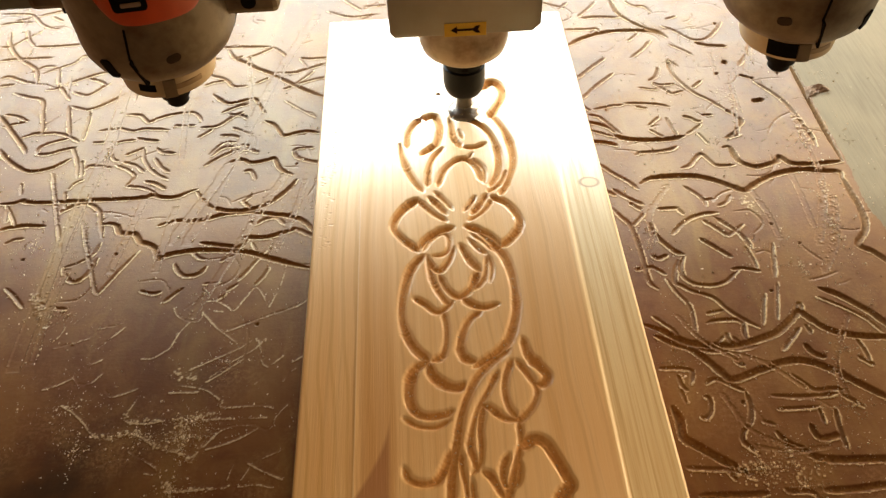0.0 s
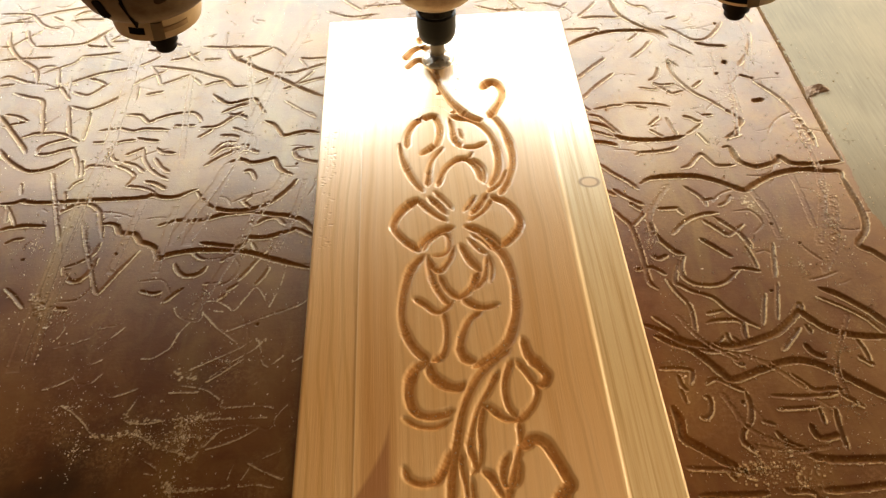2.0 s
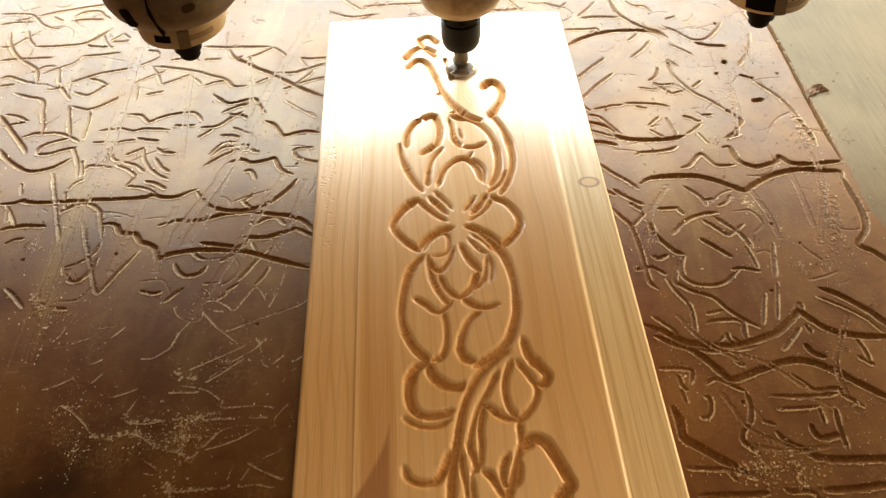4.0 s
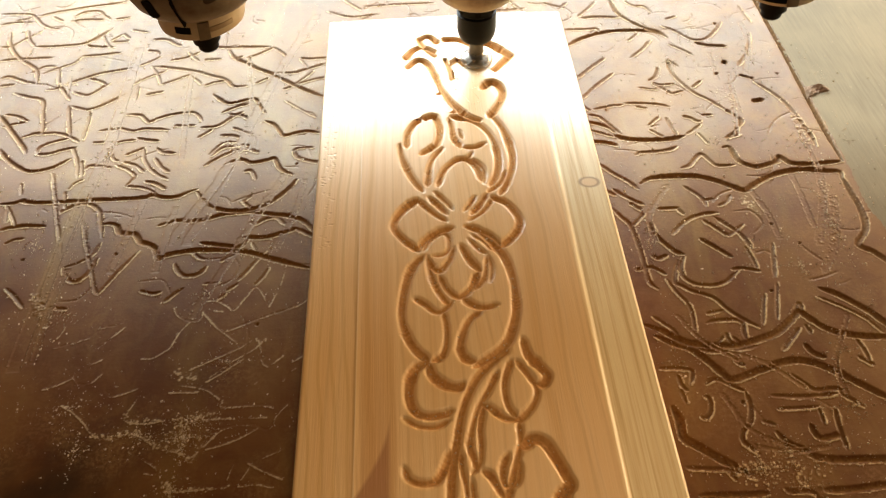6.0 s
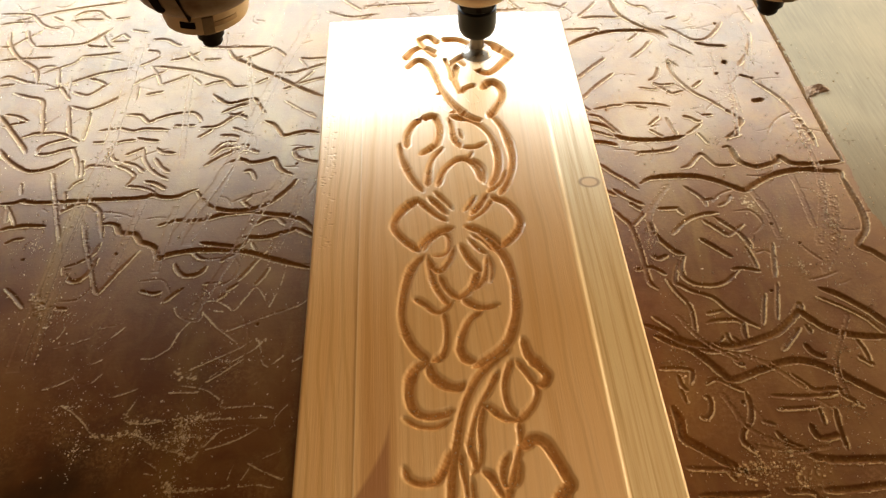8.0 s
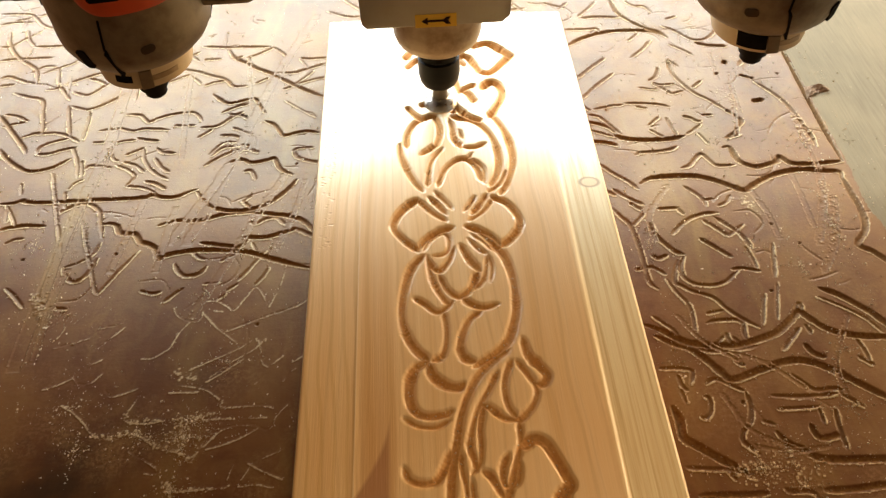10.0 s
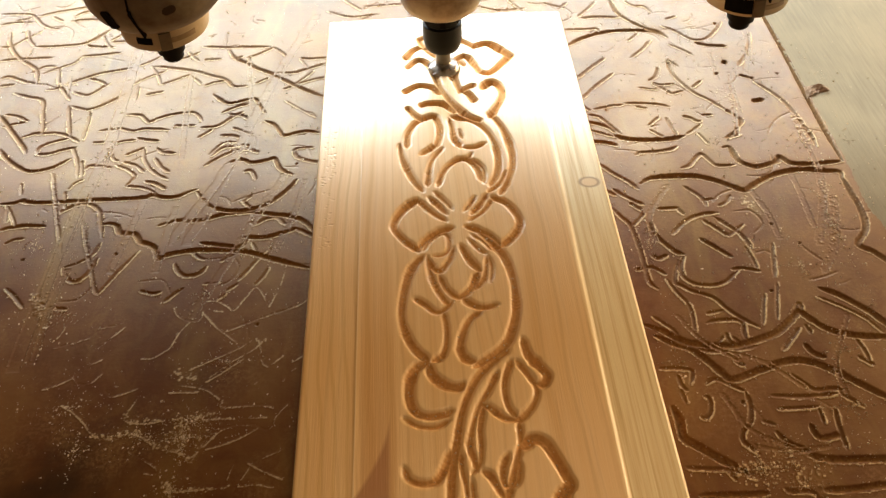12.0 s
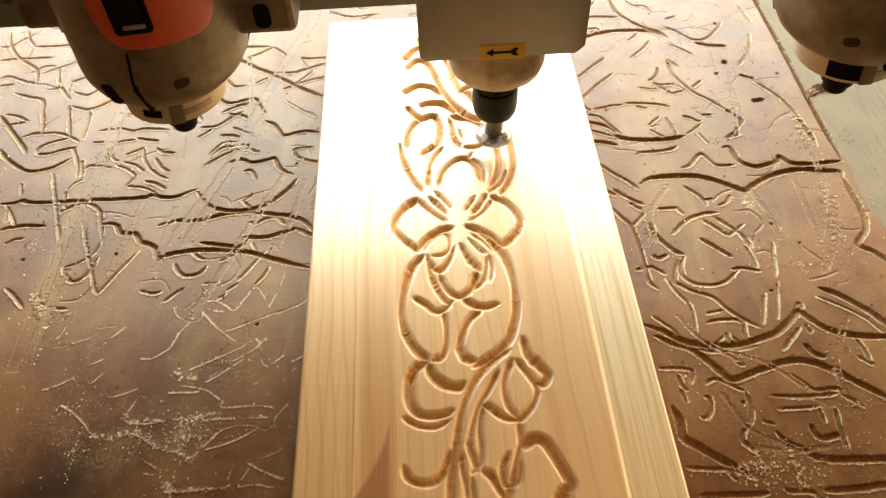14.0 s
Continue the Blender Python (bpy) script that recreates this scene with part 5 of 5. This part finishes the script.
def side_spindle(cx, lean_in, hole, slots, window, rib, slit, seam, cover_from, cover_to):
    """An idle router motor: rounded housing, bearing ring, empty collet, orange cover. Angles count from the front."""
    axis = Matrix.Translation((cx, 0.0018, 0))

    def moved(bm):
        # the motors hang a little out of plumb, so what is higher lies nearer the middle
        for v in bm.verts:
            v.co.x += lean_in * min(max((v.co.z - 0.030) / 0.060, 0.0), 1.3)
        bmesh.ops.transform(bm, matrix=axis, verts=bm.verts[:])
        return bm

    def wall(z):
        rs = [r for r, h in HOUSING[1:-1]][::-1]
        hs = [h for r, h in HOUSING[1:-1]][::-1]
        r = float(np.interp(z, hs, rs))
        slope = (float(np.interp(z + 0.004, hs, rs)) - float(np.interp(z - 0.004, hs, rs))) / 0.008
        return r, math.degrees(math.atan(slope))

    housing = part("motor_housing", moved(lathe(HOUSING, steps=64)), CAST, carriage, "dusty grey motor housing", 40)
    ring = part("bearing_ring", moved(lathe([(0, 0.0662), (0.0324, 0.0662), (0.0326, 0.0545), (0.0317, 0.0505), (0.0294, 0.0488), (0.014, 0.0478), (0, 0.0478)], steps=56)), CREAM, carriage, "cream bearing ring", 35)
    part("collet_stub", moved(lathe([(0, 0.0480), (0.0105, 0.0480), (0.0105, 0.0300), (0.0080, 0.0290), (0.0080, 0.0240), (0.0066, 0.0222), (0.004, 0.0218), (0.004, 0.0290), (0, 0.0290)], steps=32)), BLACK, carriage, "empty dark collet", 35)

    def on_wall(name, ang, z, wide, high, deep, material, parent, proud=0.0004, r=None, label="", round_=0.3, tilt=0.0):
        rr, lean = wall(z) if r is None else (r, 0.0)
        b = box((-wide / 2, -deep / 2, -high / 2), (wide / 2, deep / 2, high / 2))
        bmesh.ops.bevel(b, geom=[e for e in b.edges if abs(e.verts[0].co.y - e.verts[1].co.y) > deep * 0.5], offset=min(wide, high) * round_, segments=4, affect="EDGES", profile=0.5)
        # lay it on the round wall
        for v in b.verts:
            v.co.y += rr - math.sqrt(max(rr * rr - v.co.x ** 2, 1e-9))
        m = Matrix.Rotation(radians(ang), 4, "Z") @ Matrix.Translation((0, -rr - proud + deep / 2, z)) @ Matrix.Rotation(radians(lean), 4, "X") @ Matrix.Rotation(radians(tilt), 4, "Y")
        bmesh.ops.transform(b, matrix=m, verts=b.verts[:])
        return part(name, moved(b), material, parent, label)

    def on_ring(name, ang, z, wide, high, proud, material, label=""):
        half = math.degrees(wide / 0.0326) * 0.5
        c0, c1, r1 = z - high / 2, z + high / 2, 0.0327 + proud
        bm = lathe([(0.029, c0), (r1 - 0.0003, c0), (r1, c0 + 0.0004), (r1, c1 - 0.0004), (r1 - 0.0003, c1), (0.029, c1), (0.029, c0)], steps=10, start=270 + ang - half, sweep=2 * half)
        bmesh.ops.holes_fill(bm, edges=[e for e in bm.edges if e.is_boundary])
        return part(name, moved(bm), material, ring, label)

    for a in slots:
        on_wall("vent_slot", a, 0.0860, 0.0090, 0.0150, 0.006, RUBBER, housing, label="dark vent slot", tilt=-14)
    for a in hole:
        on_wall("screw_hole", a, 0.0925, 0.0094, 0.0060, 0.003, SOCKET, housing, round_=0.49, tilt=-12)
    on_wall("seam", seam, 0.106, 0.0014, 0.022, 0.0016, RUBBER, housing, 0.0003, tilt=6)
    on_wall("seam", seam + 1.5, 0.0830, 0.0015, 0.026, 0.003, RUBBER, housing, 0.0004, tilt=-8)
    for a in rib:
        on_ring("ring_rib", a, 0.0580, 0.0080, 0.0140, 0.0012, CAST)
    for a in slit:
        on_ring("ring_slit", a, 0.0580, 0.020, 0.0042, 0.0002, SPINDLE)
    for a, w, h in window:
        on_ring("ring_window", a, 0.0588, w, h, 0.0003, RUBBER)
    shell = lathe([(0.0530, 0.1225), (0.0560, 0.1215), (0.0570, 0.1245), (0.0572, 0.30), (0.0530, 0.30), (0.0530, 0.1225)], steps=40, start=270 + cover_from, sweep=cover_to - cover_from)
    mid = 0.5 * (cover_from + cover_to)
    for v in shell.verts:
        if v.co.z < 0.2:
            u = (math.degrees(math.atan2(v.co.x, -v.co.y)) - mid) / (0.5 * (cover_to - cover_from))
            v.co.z += 0.016 * abs(u) ** 6
    cover = part("motor_cover", moved(shell), ORANGE, carriage, "orange plastic motor cover with a dark switch", 35)
    at = cover_from + 20
    on_wall("switch_frame", at, 0.1465, 0.0195, 0.029, 0.003, RUBBER, cover, 0.0012, 0.0572, round_=0.12)
    on_wall("switch", at, 0.1500, 0.0125, 0.020, 0.003, BLACK, cover, 0.0026, 0.0572, round_=0.12)
    on_wall("switch_mark", at + 1, 0.1365, 0.0115, 0.0026, 0.0016, STEEL, cover, 0.0017, 0.0572)
    ear = part("clamp_ear", moved(box((0.046, -0.014, 0.0985), (0.083, 0.0278, 0.30), 0.004)), CAST, carriage, "clamp ear with a dark bolt hole")
    hole_bm = box((0.0590, -0.0146, 0.1035), (0.0685, -0.0130, 0.119))
    bmesh.ops.bevel(hole_bm, geom=[e for e in hole_bm.edges if abs(e.verts[0].co.y - e.verts[1].co.y) > 0.001], offset=0.0042, segments=5, affect="EDGES", profile=0.5)
    part("bolt_hole", moved(hole_bm), RUBBER, ear)
    ear2 = part("clamp_ear", moved(box((-0.083, 0.004, 0.0985), (-0.046, 0.0278, 0.30), 0.004)), CAST, carriage, "clamp ear with a bolt under it")
    part("bolt", moved(lathe([(0, 0.0987), (0.006, 0.0987), (0.006, 0.0945), (0, 0.0945)], -0.060, 0.012, 6)), BLACK, ear2)


side_spindle(-0.2098, 0.0065, hole=(22, 150), slots=(-27, 100, 215), window=((-14, 0.012, 0.0055), (190, 0.02, 0.012)), rib=(13, 215), slit=(36, 260), seam=-6, cover_from=-13, cover_to=54)
side_spindle(0.2328, -0.0085, hole=(-28, 120), slots=(-110, 40, 175), window=((-26, 0.020, 0.0115), (140, 0.02, 0.012)), rib=(-1, 170), slit=(20, 230), seam=-2, cover_from=-22, cover_to=40)


# a torn flake of board that sticks up at the edge of the sheet
def flake():
    bm = bmesh.new()
    grid = []
    for i in range(8):
        u = i / 7
        row = []
        for k in range(4):
            v = k / 3 - 0.5
            row.append(bm.verts.new((0.020 * u + 0.002 * v, 0.013 * v * (1 - 0.75 * u) + 0.003 * math.sin(3 * u), 0.0006 + 0.0024 * math.sin(2.6 * u) * (0.55 + v) + 0.0008 * math.sin(9 * u + 4 * v))))
        grid.append(row)
    for p, q in zip(grid, grid[1:]):
        for k in range(3):
            bm.faces.new((p[k], p[k + 1], q[k + 1], q[k]))
    bmesh.ops.solidify(bm, geom=bm.faces[:], thickness=0.0007)
    return bm


splinter = part("board_splinter", flake(), TORN)
splinter.matrix_basis = pose(0.2900, -0.0250, 0.0, 0, 0, 4)
tagged(splinter, "torn brown flake of board curling up at the sheet's edge", "splinter")


# ---- sawdust and crumbs ----
def crumbs(name, label, spots, material):
    """Loose crumbs: small tumbled wedges, all in one mesh."""
    n = len(spots)
    shape = np.array([(-1, -0.6, -0.4), (1, -0.5, -0.5), (0.2, 0.9, -0.4), (-0.1, 0.0, 0.8), (0.9, 0.5, 0.1)])
    tri = np.array([(0, 2, 1), (0, 1, 3), (1, 4, 3), (4, 2, 3), (2, 0, 3), (1, 2, 4)])
    ang = rng.random(n) * 6.283
    size = 0.00015 + 0.00055 * rng.random(n) ** 3.5
    base = shape[None] * size[:, None, None] * (1 + 0.5 * rng.standard_normal((n, 1, 3)))
    c, s = np.cos(ang)[:, None], np.sin(ang)[:, None]
    co = np.stack([base[..., 0] * c - base[..., 1] * s, base[..., 0] * s + base[..., 1] * c, base[..., 2]], -1)
    co += np.asarray(spots)[:, None, :]
    co[..., 2] += 0.4 * size[:, None]
    faces = (tri[None] + 5 * np.arange(n)[:, None, None]).reshape(-1, 3)
    me = bpy.data.meshes.new(name)
    me.from_pydata(co.reshape(-1, 3).tolist(), [], faces.tolist())
    me.materials.append(material)
    return tagged(new(name, me), label, "sawdust", kind="stuff")


def table_height(x, y):
    i = np.clip(np.searchsorted(table.ys, y), 0, len(table.ys) - 1)
    j = np.clip(np.searchsorted(table.xs, x), 0, len(table.xs) - 1)
    return np.where(x < edge_x(y), table.h[i, j], -0.25)


spots = []
def sprinkle(count, cx, cy, sx, sy, tilt=0.0):
    a, b = rng.standard_normal((2, int(count * (0.6 if cx < 0 else 0.7))))
    a, b = a * np.abs(a) * 0.6, b * np.abs(b) * 0.6
    c, s = math.cos(radians(tilt)), math.sin(radians(tilt))
    spots.append(np.stack([cx + a * sx * c - b * sy * s, cy + a * sx * s + b * sy * c], -1))


near = np.array(LIPS)
spots.append(near + 0.6 * rng.standard_normal(near.shape))
spots.append(np.stack([-480 + 860 * rng.random(1500), -375 + 590 * rng.random(1500)], -1))
spots.append(np.stack([-440 + 760 * rng.random(2600), -170 + 330 * rng.random(2600)], -1))
sprinkle(900, -172, -298, 12, 9)
sprinkle(300, -167, -287, 13, 4)
sprinkle(400, -200, -294, 20, 4)
sprinkle(200, -234, -302, 7, 14)
sprinkle(250, -174, -330, 6, 5)
sprinkle(500, -275, -205, 15, 22)
sprinkle(400, -246, -273, 21, 15)
sprinkle(400, -304, -144, 16, 31)
sprinkle(350, -274, -53, 7, 38)
sprinkle(300, -154, -248, 18, 8)
sprinkle(250, -176, -194, 19, 9)
sprinkle(700, 152, -338, 18, 6)
sprinkle(400, 171, -329, 15, 6)
sprinkle(250, 173, -349, 12, 4)
sprinkle(500, 258, -167, 4, 30)
sprinkle(500, 302, -83, 17, 36)
sprinkle(400, 311, 0, 28, 43)
sprinkle(300, 294, -143, 12, 31)
sprinkle(400, 224, -200, 22, 12)
sprinkle(250, 195, -183, 15, 14)
sprinkle(350, 128, -173, 8, 29)
sprinkle(250, 261, 37, 5, 39)
sprinkle(250, 189, 28, 10, 38)
sprinkle(400, 216, -304, 16, 17)
sprinkle(200, 268, -81, 6, 18)
sprinkle(250, 203, -75, 17, 25)
sprinkle(200, -135, -157, 12, 6)
sprinkle(250, 228, -267, 17, 15)
sprinkle(150, 124, -268, 10, 15)
flat = np.concatenate(spots)
flat = flat[(np.abs(flat[:, 0]) > 101) | (flat[:, 1] > 72)]
flat = flat[(flat[:, 0] < 292) | (rng.random(len(flat)) < 0.4)]
flat = flat[(flat[:, 1] > -374) & (flat[:, 1] < 214) & (flat[:, 0] > -479)]
high = table_height(flat[:, 0], flat[:, 1])
crumbs("sawdust", "yellow pine sawdust and crumbs strewn over the scored bed", np.column_stack([flat, high]) * 0.001, DUST)
# crumbs that cling to the carving
px_, py_ = -48 + 110 * rng.random(26000), -370 + 432 * rng.random(26000)
bi, bj = np.searchsorted(board.ys, py_), np.searchsorted(board.xs, px_)
deep = board.h[bi, bj] < PLANK_TOP * 1000 - 1.2
on = deep & (rng.random(len(deep)) < 0.36) & ((py_ < -40) | (rng.random(len(deep)) < 0.6))
crumbs("carving_dust", "fine pine crumbs lying in the carved grooves", np.column_stack([px_[on], py_[on], board.h[bi[on], bj[on]]]) * 0.001, DUST)


# ---- what moves ----
def motions():
    steps = [
        (0.00, 8.4, -55.6, 29.2), (0.10, -1.0, -41.0, 29.0), (0.20, -8.8, -22.1, 29.0), (0.30, -13.8, -2.7, 29.0), (0.40, -20.4, 16.9, 29.0),
        (0.50, -33.9, 17.3, 28.0), (0.60, -33.7, 35.5, 29.0), (0.70, -15.5, 33.1, 30.0), (0.80, -14.9, 32.7, 33.0), (0.90, -14.7, 32.6, 38.0),
        (1.00, -15.0, 33.7, 41.0), (1.10, -17.4, 36.0, 41.0), (1.20, -18.9, 36.1, 41.0), (1.30, -18.5, 34.2, 40.0), (1.40, -18.7, 35.1, 36.0),
        (1.50, -19.6, 39.2, 30.0), (1.60, -19.0, 47.5, 31.0), (1.70, -9.9, 32.7, 31.0), (1.80, -9.4, 11.5, 31.0), (1.90, -8.7, 6.4, 33.0),
        (2.00, -8.8, 2.2, 36.0), (2.20, -8.6, 18.4, 31.0), (2.40, 0.1, 6.6, 36.0), (2.50, 0.7, 0.8, 38.0), (2.60, 0.1, -1.1, 34.0),
        (2.80, -4.0, -7.7, 32.0), (3.00, -3.8, -8.9, 41.0), (3.20, 1.6, 4.1, 45.7), (3.50, 2.5, -1.3, 42.0), (3.70, 0.8, -4.3, 33.0),
        (4.10, 11.2, -3.9, 32.0), (4.40, 2.7, 2.5, 42.0), (4.70, -1.9, 32.6, 30.0), (5.00, 9.9, 32.3, 30.0), (5.30, 21.8, 21.9, 39.0),
        (5.50, 21.6, 22.0, 30.0), (5.60, 32.0, 25.3, 30.0), (5.70, 42.2, 22.4, 30.0), (5.80, 48.0, 9.0, 30.0), (5.90, 29.9, -3.3, 30.0),
        (6.00, 22.4, 5.5, 32.0), (6.10, 22.8, 5.2, 36.0), (6.30, 23.6, 21.0, 33.0), (6.50, 24.6, 2.2, 38.0), (6.70, 24.8, -0.9, 31.0),
        (6.90, 11.2, -22.4, 30.0), (7.00, 2.9, -12.9, 31.0), (7.10, 1.4, 7.4, 31.0), (7.30, 11.4, 14.4, 36.0), (7.50, 10.7, 14.0, 43.0),
        (7.70, 11.5, 15.9, 36.0), (7.90, 11.5, 17.9, 30.0), (8.00, 23.6, 15.1, 30.0), (8.10, 13.9, 8.5, 31.0), (8.20, 12.0, 13.6, 33.0),
        (8.40, 1.2, -3.1, 31.0), (8.70, -4.1, -17.3, 31.0), (8.85, 3.6, -37.1, 31.0), (9.10, 14.5, -55.1, 30.0), (9.20, -18.3, -69.5, 40.0),
        (9.30, -31.8, -53.5, 31.0), (9.45, -25.2, -62.0, 31.0), (9.55, -30.1, -56.3, 31.0), (9.90, -17.7, -42.8, 30.0), (10.10, -4.9, -48.0, 30.0),
        (10.20, -17.2, -40.6, 38.0), (10.30, -31.9, -26.7, 39.0), (10.50, -31.5, -26.1, 31.5), (10.70, -15.1, -13.4, 31.0), (10.80, -8.1, -26.8, 32.0),
        (10.90, -11.4, -16.7, 36.0), (11.00, -11.3, -17.4, 40.0), (11.10, -11.7, -15.3, 40.0), (11.30, 10.6, -38.6, 40.0), (11.50, 15.0, -49.0, 38.0),
        (11.70, 15.0, -48.3, 32.0), (11.90, -2.4, -19.0, 30.0), (12.00, -4.6, -1.3, 29.5), (12.10, -0.9, 15.9, 30.0), (12.20, 0.0, 14.7, 33.0),
        (12.30, -1.2, 19.9, 36.0), (12.40, -1.3, 14.6, 41.0), (12.50, 2.8, 11.4, 42.7), (12.60, 11.2, 0.9, 42.0), (12.70, 19.5, -14.0, 42.0),
        (12.90, 35.4, -32.8, 40.0), (13.00, 35.7, -38.9, 39.0), (13.10, 34.4, -43.4, 37.0), (13.30, 42.4, -43.4, 31.0), (13.50, 33.6, -74.2, 31.4),
        (13.70, 33.5, -69.1, 32.0), (13.90, 31.5, -77.1, 38.0), (14.00, 26.0, -102.3, 44.6)]
    walk(carriage, [(t, pose(x * 0.001, y * 0.001, z * 0.001)) for t, x, y, z in steps])
    for i, (chip, when, home) in enumerate(CHIPS):
        rest = Matrix.Translation(home)
        # thrown back past the far end of the plank, where it comes to lie on the board
        side = -1 if i % 2 else 1
        land = pose(side * (0.05 + 0.010 * (i % 31)), 0.36 + 0.013 * (i % 29), 0.0042, 12 * side, 8, 25 * (i % 7) - 75)
        mid = pose(home.x * 0.5 + side * 0.05, 0.20, 0.075, 40 * side, 20, 10 * (i % 7) - 30)
        walk(chip, [(0, rest), (when, rest), (when + 0.067, mid), (when + 0.167, land), (14, land)])


motions()
